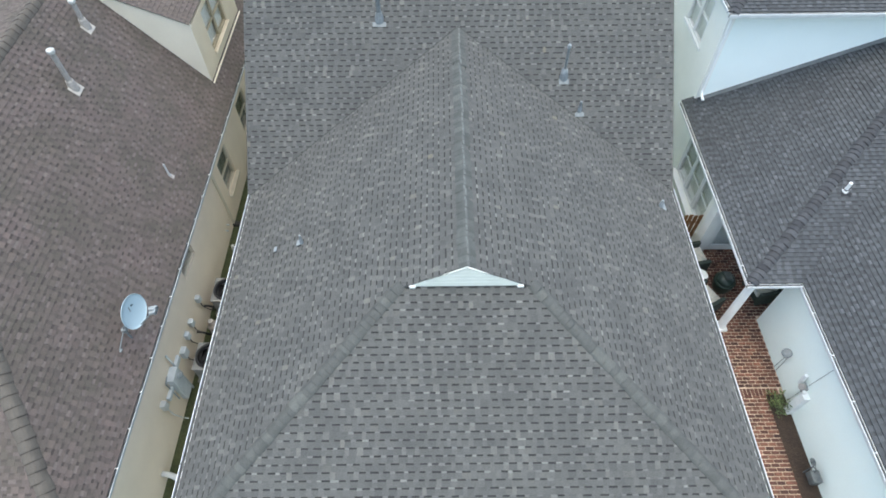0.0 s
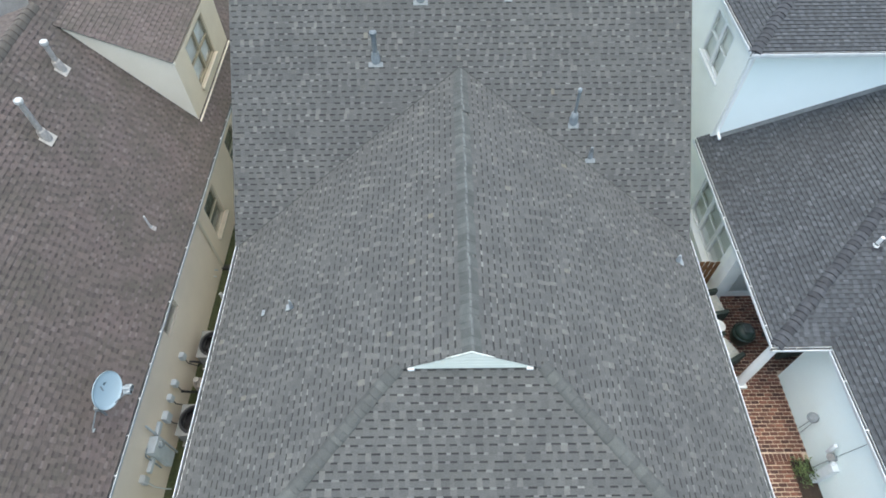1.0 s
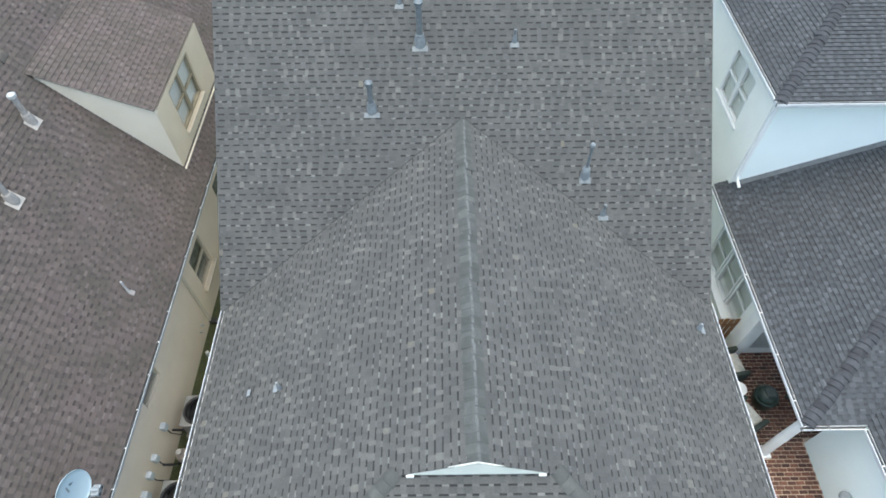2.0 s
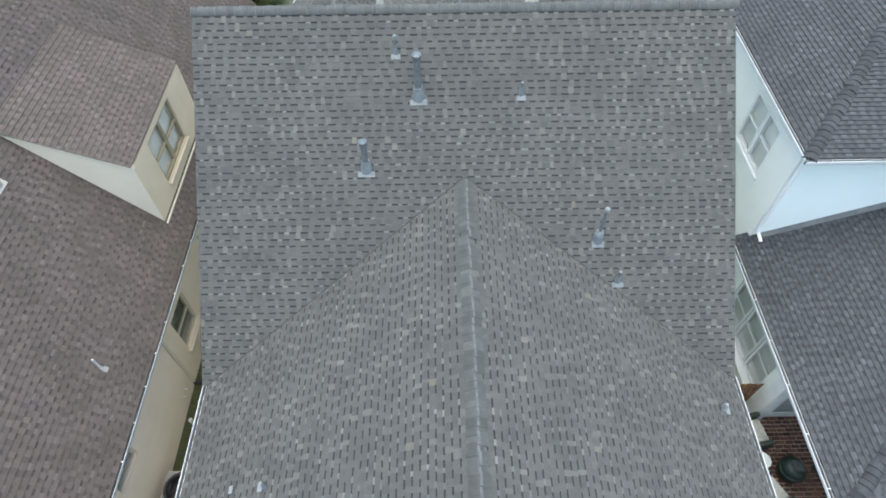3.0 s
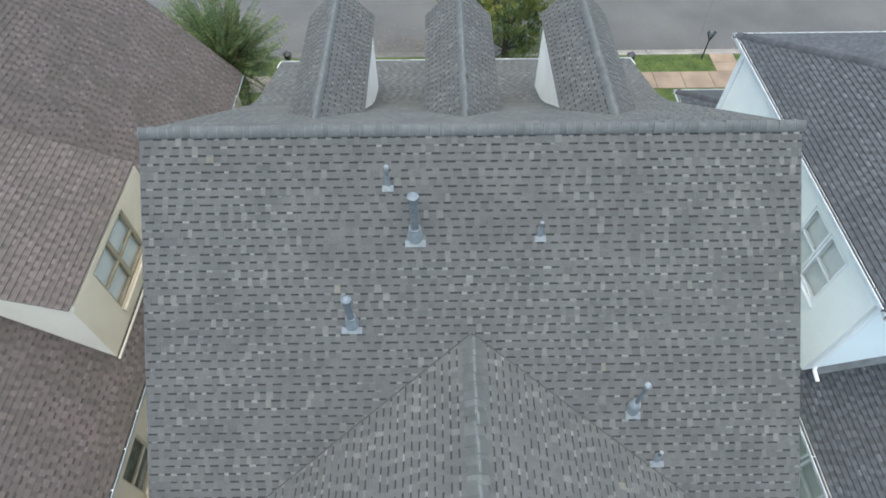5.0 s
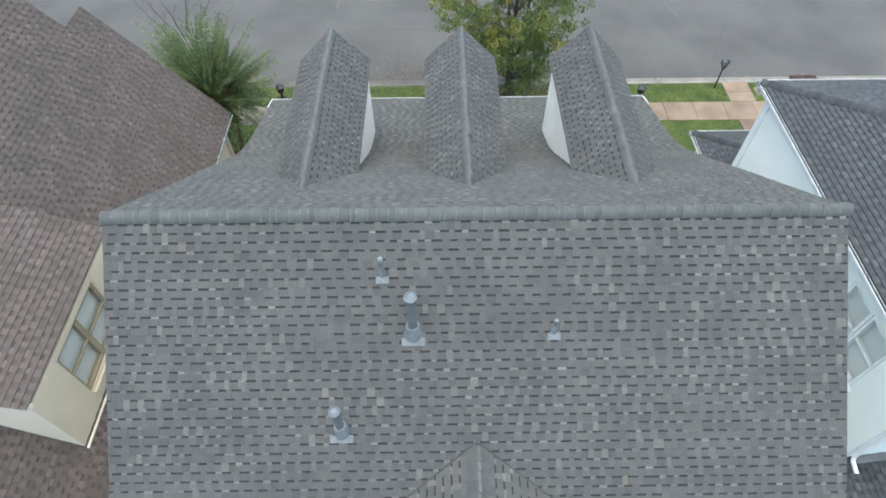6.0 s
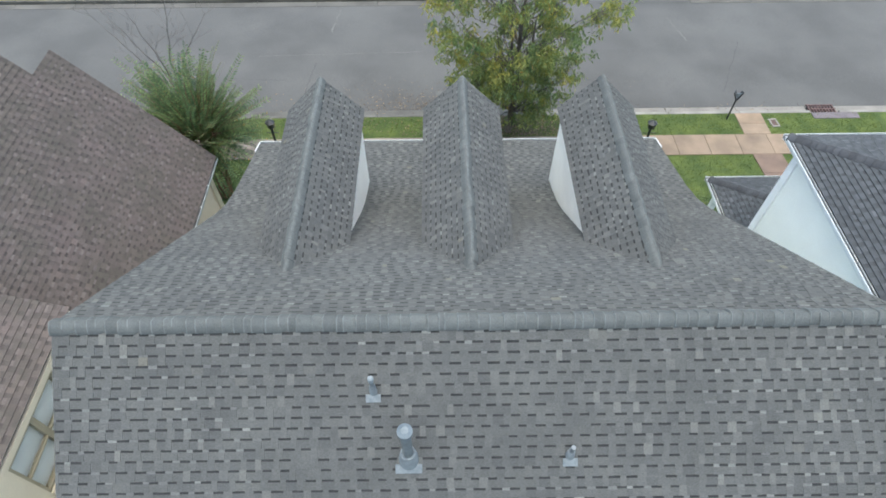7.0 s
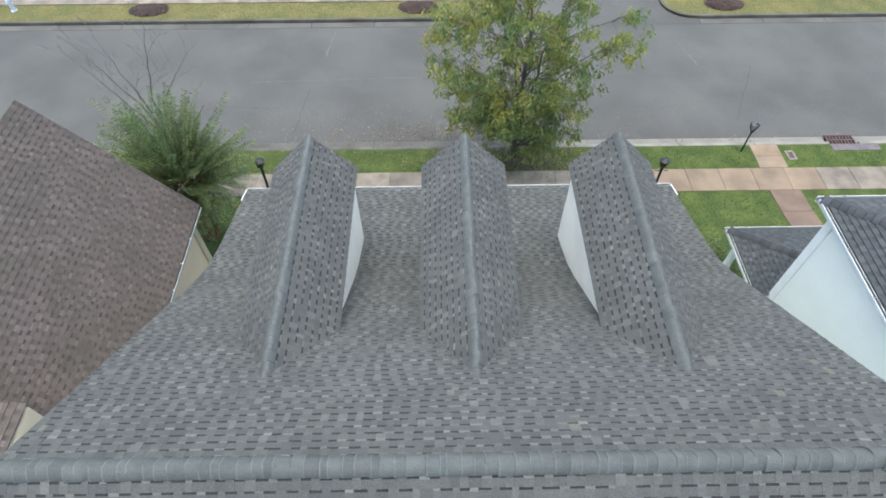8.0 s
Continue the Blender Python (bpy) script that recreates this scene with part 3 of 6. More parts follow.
# three dormers
for i, cx in enumerate((-3.12, 0.02, 3.15)):
    bm = bmesh.new()
    prism(bm, [(cx - 0.78, 6.72, 3.9), (cx + 0.78, 6.72, 3.9), (cx + 0.78, 6.72, 6.55), (cx, 6.72, 7.33), (cx - 0.78, 6.72, 6.55)], (0, -4.2, 0))
    dormer = part("dormer", bm, M_DORMER, house, "white dormer with a steep grey shingle gable roof")
    for sx in (-1, 1):
        roof_plane("dormer_roof", dormer, [(cx + sx * 0.88, 6.85, 6.56), (cx, 6.85, 7.44), (cx, 1.62, 7.44), (cx + sx * 0.88, 2.86, 6.56)], (0, 1, 0), GREY, 51 + 2 * i + sx, deck=0.04, tooth=(0.06, 0.12), gap=(0.07, 0.13), band=0.26, tip=0.6)
    cap_run(dormer, (cx, 6.86, 7.45), (cx, 1.6, 7.45), (-1, 0, 1), (1, 0, 1), M_CAP_BLUE, half=(0.15, 0.15), crest=0.045, worn=M_CREST, worn_faces=(3,), edge=M_CAP, uneven=0.25, lap=0.008)

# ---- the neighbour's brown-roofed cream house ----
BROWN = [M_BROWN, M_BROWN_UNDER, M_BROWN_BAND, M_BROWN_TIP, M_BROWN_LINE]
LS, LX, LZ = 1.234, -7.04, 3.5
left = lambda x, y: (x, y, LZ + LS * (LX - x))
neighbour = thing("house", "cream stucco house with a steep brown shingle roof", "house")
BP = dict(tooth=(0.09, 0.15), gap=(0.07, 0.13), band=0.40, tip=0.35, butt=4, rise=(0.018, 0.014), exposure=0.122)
roof_plane("side_roof_slope", neighbour, [left(LX, -15.4), left(LX, 8.55), left(-9.95, 8.55), left(-9.95, -9.6)], (0, 1, 0), BROWN, 71,
           **BP)
roof_plane("side_roof_slope", neighbour, [left(-9.95, -9.6), left(-9.95, 7.55), left(-10.36, 7.55), left(-10.36, -8.79)], (0, 1, 0), BROWN, 76, **BP)
roof_plane("hip_roof_slope", neighbour, [(-13.3, -15.4, 3.5), (-7.04, -15.4, 3.5), (-10.36, -8.79, 7.597)], (1, 0, 0), BROWN, 72, **BP)
roof_plane("upper_roof_slope", neighbour, [left(-10.36, -1.9), left(-10.36, 7.55), left(-11.8, 7.55), left(-11.8, 0.6)], (0, 1, 0), BROWN, 73, **BP)
roof_plane("upper_roof_slope", neighbour, [(-10.36, -8.79, 7.597), (-10.36, -1.9, 7.597), (-14, -1.9, 6.4), (-14, -8.79, 6.4)], (0, 1, 0), BROWN, 74, **BP)
cap_run(neighbour, (-7.04, -15.4, 3.5), (-10.36, -8.79, 7.597), (LS, 0, 1), (0, -0.62, 1), M_CAP_BROWN, "hip_cap", half=(0.17, 0.17), step=0.21, crest=0.07, puff=0.01, edge=M_BROWN_LINE)
roof_plane("upper_roof_slope", neighbour, [(-14, -1.9, 6.4), (-10.36, -1.9, 7.597), left(-11.8, 0.6)], (9.315, -2.375, 0), BROWN, 77, **BP)
cap_run(neighbour, (-10.36, -8.79, 7.597), (-10.36, -1.9, 7.597), (LS, 0, 1), (-0.25, 0, 1), M_CAP_BROWN, half=(0.17, 0.17), step=0.21, puff=0.01, edge=M_BROWN_LINE)
gutter(neighbour, (LX - 0.05, -15.4, LZ - 0.01), (LX - 0.05, 8.5, LZ - 0.01), (1, 0, 0), M_LIP, 0.115, 0.8, M_GUTTER)
left_wall = wall_x("side_wall", neighbour, -7.55, -7.35, -15.1, 8.09, 0.2, 3.8, [(-8.15, -7.25, 2.35, 3.3), (-4.15, -3.15, 1.3, 2.6), (-1.4, -0.4, 1.3, 2.6)], M_CREAM)
window_x(left_wall, -7.46, -7.7, 2.35, 0.9, 0.95, 1, 1, M_CREAM_TRIM, M_DIM)
for yc in (-3.65, -0.9):
    window_x(left_wall, -7.44, yc, 1.3, 1.0, 1.3, 1, 2, M_CREAM_TRIM, M_DIM)
    bm = bmesh.new()
    box(bm, (-7.35, yc - 0.58, 1.2), (-7.24, yc + 0.58, 1.3), 0.01)
    part("window_sill", bm, M_CREAM_TRIM, left_wall)
bm = bmesh.new()
prism(bm, [(-7.35, 8.3, 0.2), (-13, 8.3, 0.2), (-13, 8.3, 3.4), (-9.95, 8.3, 6.95), (-7.35, 8.3, 3.75)], (0, -0.2, 0))
part("front_wall", bm, M_CREAM, neighbour)
bm = bmesh.new()
box(bm, (-7.36, 8.12, 0.3), (-7.30, 8.34, 3.7), 0.008)
part("corner_board", bm, M_CREAM_TRIM, neighbour)
# shed dormer
bm = bmesh.new()
prism(bm, [(-7.72, -2.0, 4.2), (-7.72, -2.0, 5.98), (-9.93, -2.0, 6.99)], (0, 3.85, 0))
sd = part("shed_dormer", bm, M_CREAM_PALE, neighbour, "cream stucco shed dormer with lap siding")
bm = bmesh.new()
prism(bm, [(-7.498, -2.008, 3.99), (-7.498, -2.008, 5.97), (-9.95, -2.008, 7.06)], (0, 0.1, 0))
part("cheek_panel", bm, M_CREAM_PALE, sd)
M_TAN = mat("tan_painted_siding", (0.64, 0.555, 0.415), (0.57, 0.49, 0.365), 0.8, scale=1.4, amount=0.4, bump=0.2, bump_scale=45, fine=0.08)
sd_front = wall_x("dormer_front", sd, -7.7, -7.5, -2.0, 1.85, 3.98, 5.94, [(-1.06, 0.69, 4.45, 5.8)], M_TAN)
for yc in (-0.62, 0.245):
    window_x(sd_front, -7.58, yc, 4.47, 0.86, 1.31, 1, 2, M_BRONZE_TRIM)
for i in range(12):
    z0 = 4.03 + i * 0.155
    for ya, yb in (((-2.0, -1.11), (0.74, 1.85)) if 4.3 < z0 < 5.75 else ((-2.0, 1.85),)):
        bm = bmesh.new()
        prism(bm, [(-7.5, ya, z0), (-7.490, ya, z0), (-7.497, ya, z0 + 0.155), (-7.5, ya, z0 + 0.155)], (0, yb - ya, 0))
        part("siding_board", bm, M_TAN, sd_front)
bm = bmesh.new()
box(bm, (-7.49, -2.03, 3.93), (-7.43, 1.88, 4.04), 0.008)
part("base_board", bm, M_CREAM_PALE, sd)
bm = bmesh.new()
box(bm, (-7.49, -1.06, 4.36), (-7.42, 0.72, 4.45), 0.008)
part("window_sill", bm, M_CREAM_TRIM, sd)
roof_plane("dormer_roof", sd, [(-7.50, -2.04, 6.02), (-7.50, 1.86, 6.02), (-10.1, 1.86, 7.206), (-10.1, -2.04, 7.206)], (0, 1, 0), BROWN, 75, deck=0.02, **BP)

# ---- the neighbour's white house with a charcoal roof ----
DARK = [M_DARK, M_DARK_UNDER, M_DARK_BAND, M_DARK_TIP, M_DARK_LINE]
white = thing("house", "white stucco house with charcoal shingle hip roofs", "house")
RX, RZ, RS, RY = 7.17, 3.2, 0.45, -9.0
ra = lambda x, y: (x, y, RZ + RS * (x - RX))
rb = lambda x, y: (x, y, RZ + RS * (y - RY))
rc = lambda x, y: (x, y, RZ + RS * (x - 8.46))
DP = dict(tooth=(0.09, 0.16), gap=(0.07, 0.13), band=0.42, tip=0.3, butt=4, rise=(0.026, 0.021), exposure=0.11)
roof_plane("lower_roof_slope", white, [ra(RX, RY), ra(RX, -2.1), ra(14, -2.1), ra(14, RY + 6.83)], (0, 1, 0), DARK, 81, **DP)
roof_plane("lower_roof_slope", white, [rb(RX, RY), rb(8.46, RY), rb(15.0, RY + 6.54), rb(RX + 6.54, RY + 6.54)], (1, 0, 0), DARK, 82, **DP)
roof_plane("lower_roof_slope", white, [rc(8.46, -17), rc(8.46, RY), rc(14, RY + 5.54), rc(14, -17)], (0, 1, 0), DARK, 83, **DP)
cap_run(white, ra(RX, RY), ra(RX + 6.5, RY + 6.5), (-RS, 0, 1), (0, -RS, 1), M_CAP_DARK, "hip_cap", half=(0.15, 0.15), crest=0.065, puff=0.022, edge=M_DARK_EDGE, lap=0.014)
gutter(white, (RX - 0.01, RY, RZ - 0.02), (RX - 0.01, -2.1, RZ - 0.02), (-1, 0, 0), strap=M_GUTTER)
gutter(white, (RX - 0.1, RY - 0.01, RZ - 0.02), (8.46, RY - 0.01, RZ - 0.02), (0, -1, 0))
gutter(white, (8.45, -17, RZ - 0.02), (8.45, RY - 0.1, RZ - 0.02), (-1, 0, 0), strap=M_GUTTER)
UX, UZ = 7.3, 6.6
ub, uf = -2.66, 5.74
um = (ub + uf) / 2
H = 0.35 * (uf - ub) / 2
xr = UX + H / 0.45
roof_plane("upper_roof_slope", white, [(UX, ub, UZ), (UX, uf, UZ), (xr, um, UZ + H)], (0, 1, 0), DARK, 84, **DP)
roof_plane("upper_roof_slope", white, [(UX, ub, UZ), (20, ub, UZ), (20, um, UZ + H), (xr, um, UZ + H)], (1, 0, 0), DARK, 85, **DP)
roof_plane("upper_roof_slope", white, [(UX, uf, UZ), (20, uf, UZ), (20, um, UZ + H), (xr, um, UZ + H)], (1, 0, 0), DARK, 86, **DP)
cap_run(white, (UX, ub, UZ), (xr, um, UZ + H), (-0.45, 0, 1), (0, -0.35, 1), M_CAP_DARK, "hip_cap", half=(0.15, 0.15), crest=0.065, puff=0.022, edge=M_DARK_EDGE, lap=0.014)
cap_run(white, (UX, uf, UZ), (xr, um, UZ + H), (-0.45, 0, 1), (0, 0.35, 1), M_CAP_DARK, "hip_cap", half=(0.15, 0.15), crest=0.065, puff=0.022, edge=M_DARK_EDGE, lap=0.014)
gutter(white, (UX - 0.01, ub, UZ - 0.02), (UX - 0.01, uf, UZ - 0.02), (-1, 0, 0))
gutter(white, (UX - 0.1, ub - 0.01, UZ - 0.02), (20, ub - 0.01, UZ - 0.02), (0, -1, 0))
gutter(white, (UX - 0.1, uf + 0.01, UZ - 0.02), (20, uf + 0.01, UZ - 0.02), (0, 1, 0))
# side walls take the copy with warmer light put into its colour
upper_wall = wall_x("side_wall", white, 7.5, 7.7, -2.2, 5.45, 3.0, 6.55, [(-1.19, 0.35, 4.55, 6.02)], M_SIDE_LIT)
for yc in (-0.80, -0.03):
    window_x(upper_wall, 7.56, yc, 4.56, 0.75, 1.44, -1, 2, M_WHITE)
bm = bmesh.new()
box(bm, (7.45, -1.29, 4.45), (7.5, 0.45, 4.55), 0.01)
part("window_sill", bm, M_WHITE, upper_wall)
lower_wall = wall_x("side_wall", white, 7.5, 7.7, -5.9, 5.45, 0.2, 3.0, [(-5.5, -2.95, 0.95, 2.6)], M_SIDE_LIT)
for yc in (-5.08, -4.225, -3.37):
    window_x(lower_wall, 7.58, yc, 0.97, 0.80, 1.61, -1, 2, M_WHITE)
bm = bmesh.new()
box(bm, (7.34, -5.6, 0.82), (7.5, -2.85, 0.95), 0.012)
part("window_sill", bm, M_WHITE, lower_wall)
for lo, hi in (((7.7, -2.2, 2.5), (20, -2.0, 6.55)), ((7.7, 5.25, 0.2), (20, 5.45, 6.55)), ((8.65, -17, 0.2), (8.85, -8.5, 3.2)), ((7.7, -5.9, 0.2), (14, -5.7, 3.4)), ((8.85, -8.7, 0.2), (14, -8.5, 3.3))):
    bm = bmesh.new()
    box(bm, lo, hi)
    part("outer_wall", bm, M_SKY_TINTED, white)
# grey step flashing where the lower roof meets the upper wall
M_STEP = mat("dull_step_flashing", (0.165, 0.178, 0.185), (0.115, 0.125, 0.131), 0.7, scale=5, amount=0.5, fine=0.3)
for i in range(22):
    xa = 7.72 + i * 0.28
    bm = bmesh.new()
    prism(bm, [Vector(ra(xa, -2.36)) + Vector((0, 0, 0.034)), Vector(ra(xa + 0.29, -2.36)) + Vector((0, 0, 0.030)), Vector(ra(xa + 0.29, -2.205)) + Vector((0, 0, 0.030)), Vector(ra(xa, -2.205)) + Vector((0, 0, 0.034))], (0, 0, 0.004))
    part("step_flashing", bm, M_STEP, white)
pz, ps = 3.4, 0.38
roof_plane("porch_roof_slope", white, [(7.2, 7.55, pz), (7.2, 5.46, pz), (9.29, 5.46, pz + ps * 2.09)], (0, 1, 0), DARK, 87, **DP)
roof_plane("porch_roof_slope", white, [(7.2, 7.55, pz), (13, 7.55, pz), (13, 5.46, pz + ps * 2.09), (9.29, 5.46, pz + ps * 2.09)], (1, 0, 0), DARK, 88, **DP)
cap_run(white, (7.2, 7.55, pz), (9.29, 5.46, pz + ps * 2.09), (-ps, 0, 1), (0, ps, 1), M_CAP_DARK, "hip_cap", half=(0.15, 0.15), crest=0.065, puff=0.022, edge=M_DARK_EDGE, lap=0.014)
gutter(white, (7.19, 5.6, pz - 0.02), (7.19, 7.55, pz - 0.02), (-1, 0, 0))
gutter(white, (7.1, 7.56, pz - 0.02), (13, 7.56, pz - 0.02), (0, 1, 0))


# ---- street: kerbs, pavement, drain ----
M_GRATE = mat("rusty_iron_grate", (0.15, 0.095, 0.090), (0.10, 0.064, 0.060), 0.8, 0.3, scale=8, fine=0.3)
M_HOLE = mat("dark_pit", (0.012, 0.011, 0.010), rough=1.0)
M_PURPLE = mat("dark_concrete_slab", (0.15, 0.13, 0.145), (0.12, 0.105, 0.115), 0.85, scale=3, fine=0.2)
M_IRON = mat("black_painted_iron", (0.018, 0.020, 0.024), (0.03, 0.032, 0.036), 0.4, 0.0, scale=12, bump=0.1, fine=0.2)
M_BARK = mat("grey_brown_bark", (0.125, 0.105, 0.088), (0.075, 0.063, 0.052), 0.95, scale=9, bump=0.8, bump_scale=40, bump_dist=0.01, fine=0.5)
M_TWIG = mat("pale_bare_twigs", (0.175, 0.160, 0.150), (0.115, 0.105, 0.098), 0.95, scale=9, fine=0.4)
M_LEAF = mat("turning_leaves", (0.370, 0.340, 0.090), (0.150, 0.225, 0.098), 0.6, leafy=0.45, scale=0.9, amount=0.5, bump=0.1, fine=0.3,
             island=[(0.0, (0.66, 0.80, 0.80)), (0.5, (0.95, 1.0, 1.0)), (0.85, (1.2, 1.16, 1.0)), (0.95, (1.4, 1.28, 0.95)), (0.98, (1.35, 0.95, 0.8)), (1.0, (1.1, 0.7, 0.7))])
M_LEAF_GREEN = mat("deep_green_leaves", (0.290, 0.320, 0.105), (0.155, 0.215, 0.088), 0.6, leafy=0.45, scale=0.9, amount=0.5, bump=0.1, fine=0.3,
                   island=[(0.0, (0.55, 0.66, 0.70)), (0.5, (0.95, 1.0, 1.0)), (0.85, (1.2, 1.16, 1.05)), (0.96, (1.5, 1.32, 0.95)), (0.985, (1.4, 0.85, 0.8)), (1.0, (1.1, 0.7, 0.7))])
M_MYRTLE = mat("peeling_tan_bark", (0.24, 0.145, 0.080), (0.115, 0.075, 0.048), 0.9, scale=7, amount=0.5, bump=0.5, bump_scale=40, bump_dist=0.01, fine=0.4)
M_FERN = mat("green_myrtle_leaves", (0.175, 0.218, 0.092), (0.098, 0.155, 0.078), 0.6, leafy=0.45, scale=1.3, amount=0.5, bump=0.1, fine=0.3,
             island=[(0.0, (0.55, 0.65, 0.65)), (0.6, (1.0, 1.05, 1.0)), (0.85, (1.35, 1.38, 1.3)), (0.985, (1.6, 1.6, 1.45)), (0.99, (1.9, 1.1, 0.7)), (1.0, (1.9, 1.0, 0.7))])
M_LITTER = mat("fallen_leaves", (0.15, 0.115, 0.08), (0.10, 0.078, 0.055), 0.9, scale=4, fine=0.3, island=[(0.0, (0.35, 0.35, 0.38)), (0.45, (0.8, 0.8, 0.82)), (0.75, (1.3, 1.3, 1.3)), (0.93, (2.2, 2.1, 2.0)), (1.0, (2.4, 1.8, 0.9))])
M_MULCH = mat("dark_bark_mulch", (0.055, 0.035, 0.028), (0.035, 0.023, 0.02), 0.95, scale=9, bump=1.0, bump_scale=30, bump_dist=0.03, fine=0.6)
M_BLADE = mat("grass_blades", (0.125, 0.165, 0.040), (0.078, 0.120, 0.027), 0.8, leafy=0.5, scale=0.9, amount=0.5, bump=0.0, fine=0.2,
              island=[(0.0, (0.6, 0.65, 0.7)), (0.6, (1.0, 1.0, 1.0)), (0.95, (1.35, 1.2, 0.9)), (1.0, (2.0, 1.5, 1.0))])

GAP_X0, GAP_X1 = 2.5, 9.6
M_PAN = mat("stained_gutter_concrete", (0.118, 0.115, 0.106), (0.078, 0.075, 0.069), 0.9, scale=0.7, amount=0.5, bump=0.25, bump_scale=60, fine=0.2)
M_PALEPAN = mat("pale_gutter_concrete", (0.225, 0.212, 0.190), (0.165, 0.157, 0.142), 0.9, scale=1.2, amount=0.5, bump=0.25, bump_scale=60, fine=0.2)
M_OLDKERB = mat("leaf_stained_kerb", (0.135, 0.132, 0.123), (0.070, 0.068, 0.062), 0.9, scale=1.1, amount=0.5, bump=0.25, bump_scale=60, fine=0.25)
M_FARKERB = mat("mossy_dark_kerb", (0.11, 0.105, 0.09), (0.06, 0.058, 0.05), 0.95, scale=0.8, amount=0.5, bump=0.25, bump_scale=60, fine=0.25)


def kerb_run(name, x0, x1, y0, y1, z0, z1, label, material=M_CURB):
    """Kerb stones about 3 m long with open joints."""
    n = max(1, round(abs(x1 - x0) / 3.0))
    t = thing(name, label, "kerb", kind="structure")
    w = (x1 - x0) / n
    for i in range(n):
        bm = bmesh.new()
        box(bm, (x0 + i * w + 0.006, y0, z0), (x0 + (i + 1) * w - 0.006, y1, z1), 0.02)
        part("kerb_stone", bm, material, t)
    return t


kerb_run("kerb", -60, 3.0, 14.42, 14.57, -0.4, 0.012, "leaf-stained grey concrete street kerb", M_OLDKERB)
kerb_run("kerb", 3.0, 14.52, 14.42, 14.57, -0.4, 0.012, "pale grey concrete street kerb")
kerb_run("kerb", 15.68, 60, 14.42, 14.57, -0.4, 0.012, "pale grey concrete street kerb")
kerb_run("gutter_pan", -60, 3.0, 14.585, 14.98, -0.4, -0.125, "stained grey concrete gutter pan by the kerb", M_PAN)
kerb_run("gutter_pan", 3.0, 14.52, 14.585, 14.98, -0.4, -0.125, "smooth pale concrete gutter pan by the kerb", M_PALEPAN)
kerb_run("gutter_pan", 15.68, 60, 14.585, 14.98, -0.4, -0.125, "smooth pale concrete gutter pan by the kerb", M_PALEPAN)
kerb_run("kerb", -75, GAP_X0, 23.35, 23.5, -0.4, 0.02, "stained concrete kerb across the street", M_FARKERB)
kerb_run("gutter_pan", -75, GAP_X0, 22.9, 23.33, -0.4, -0.12, "stained concrete gutter pan across the street", M_PAN)
kerb_run("kerb", 11.96, 75, 23.35, 23.5, -0.4, 0.02, "stained concrete kerb across the street", M_FARKERB)
kerb_run("gutter_pan", 12.02, 75, 22.9, 23.33, -0.4, -0.12, "stained concrete gutter pan across the street", M_PAN)
# the side street's mouth: its asphalt, and a curved kerb round the corner lawn
strip("side_road", [(22.9, -0.125), (23.45, -0.11), (25.0, -0.04), (27, -0.01), (60, 0.05)], GAP_X0 - 1, 12.0, M_ASPHALT, "grey asphalt mouth of a side street", "road")
bm = bmesh.new()
arc = [(11.95, 23.36)] + ARC + [(10.4, 40)]
for (xa, ya), (xb, yb) in zip(arc, arc[1:]):
    d = Vector((xb - xa, yb - ya, 0)).normalized()
    nrm = Vector((d.y, -d.x, 0)) * 0.15
    prism(bm, [(xa, ya, -0.3), (xb, yb, -0.3), (xb, yb, 0.022 + 0.0105 * (yb - 23.5)), (xa, ya, 0.022 + 0.0105 * (ya - 23.5))], nrm)
bmesh.ops.remove_doubles(bm, verts=bm.verts, dist=0.001)
ob = part("kerb", bm, M_FARKERB, None)
tagged(ob, "curved stained concrete kerb round the corner lawn", "kerb", kind="structure")
# pavement of single slabs
M_CONC_WET = mat("damp_brown_concrete", (0.175, 0.120, 0.092), (0.13, 0.09, 0.07), 0.8, scale=1.5, amount=0.5, bump=0.25, bump_scale=60, fine=0.2)
M_CONC_OLD = mat("stained_grey_concrete", (0.260, 0.225, 0.185), (0.150, 0.130, 0.108), 0.9, scale=1.6, amount=0.5, bump=0.25, bump_scale=60, fine=0.2, spread=1,
                 island=[(0.0, (0.75, 0.75, 0.77)), (0.6, (1, 1, 1)), (1.0, (1.15, 1.13, 1.1))])
pavement = thing("pavement", "tan concrete pavement of square slabs, damp in places", "pavement", kind="structure")


def slab(x0, x1, y0, y1, z=0.025, material=M_CONC, parent=pavement):
    bm = bmesh.new()
    box(bm, (x0 + 0.006, y0 + 0.004, z - 0.1), (x1 - 0.006, y1 - 0.004, z), 0.008)
    part("slab", bm, material, parent)


x = -27.7
while x < 40:
    slab(x, x + 1.21, 12.06, 13.17, material=M_CONC_OLD if x < 4.5 or x > 12.4 else M_CONC)
    x += 1.21
far_pavement = thing("pavement", "greyish pink concrete pavement behind the far verge", "pavement", kind="structure")
for i in range(30):
    slab(-40 + i * 1.42, -38.58 + i * 1.42, 24.85, 26.1, 0.075, M_CONC_OLD, far_pavement)
    if i > 2:
        slab(14 + i * 1.42, 15.42 + i * 1.42, 24.55, 25.8, 0.06, M_CONC_OLD, far_pavement)
slab(11.4, 12.46, 13.175, 13.8)
slab(11.4, 12.46, 13.8, 14.415)
for ya, yb, za, zb in ((10.98, 12.055, 0.105, 0.025), (9.55, 10.975, 0.315, 0.105), (8.5, 9.545, 0.43, 0.315)):
    bm = bmesh.new()
    prism(bm, [(11.36, ya + 0.005, za), (12.46, ya + 0.005, za), (12.46, yb - 0.005, zb), (11.36, yb - 0.005, zb)], (0, 0, -0.1))
    part("slab", bm, M_CONC_WET, pavement)
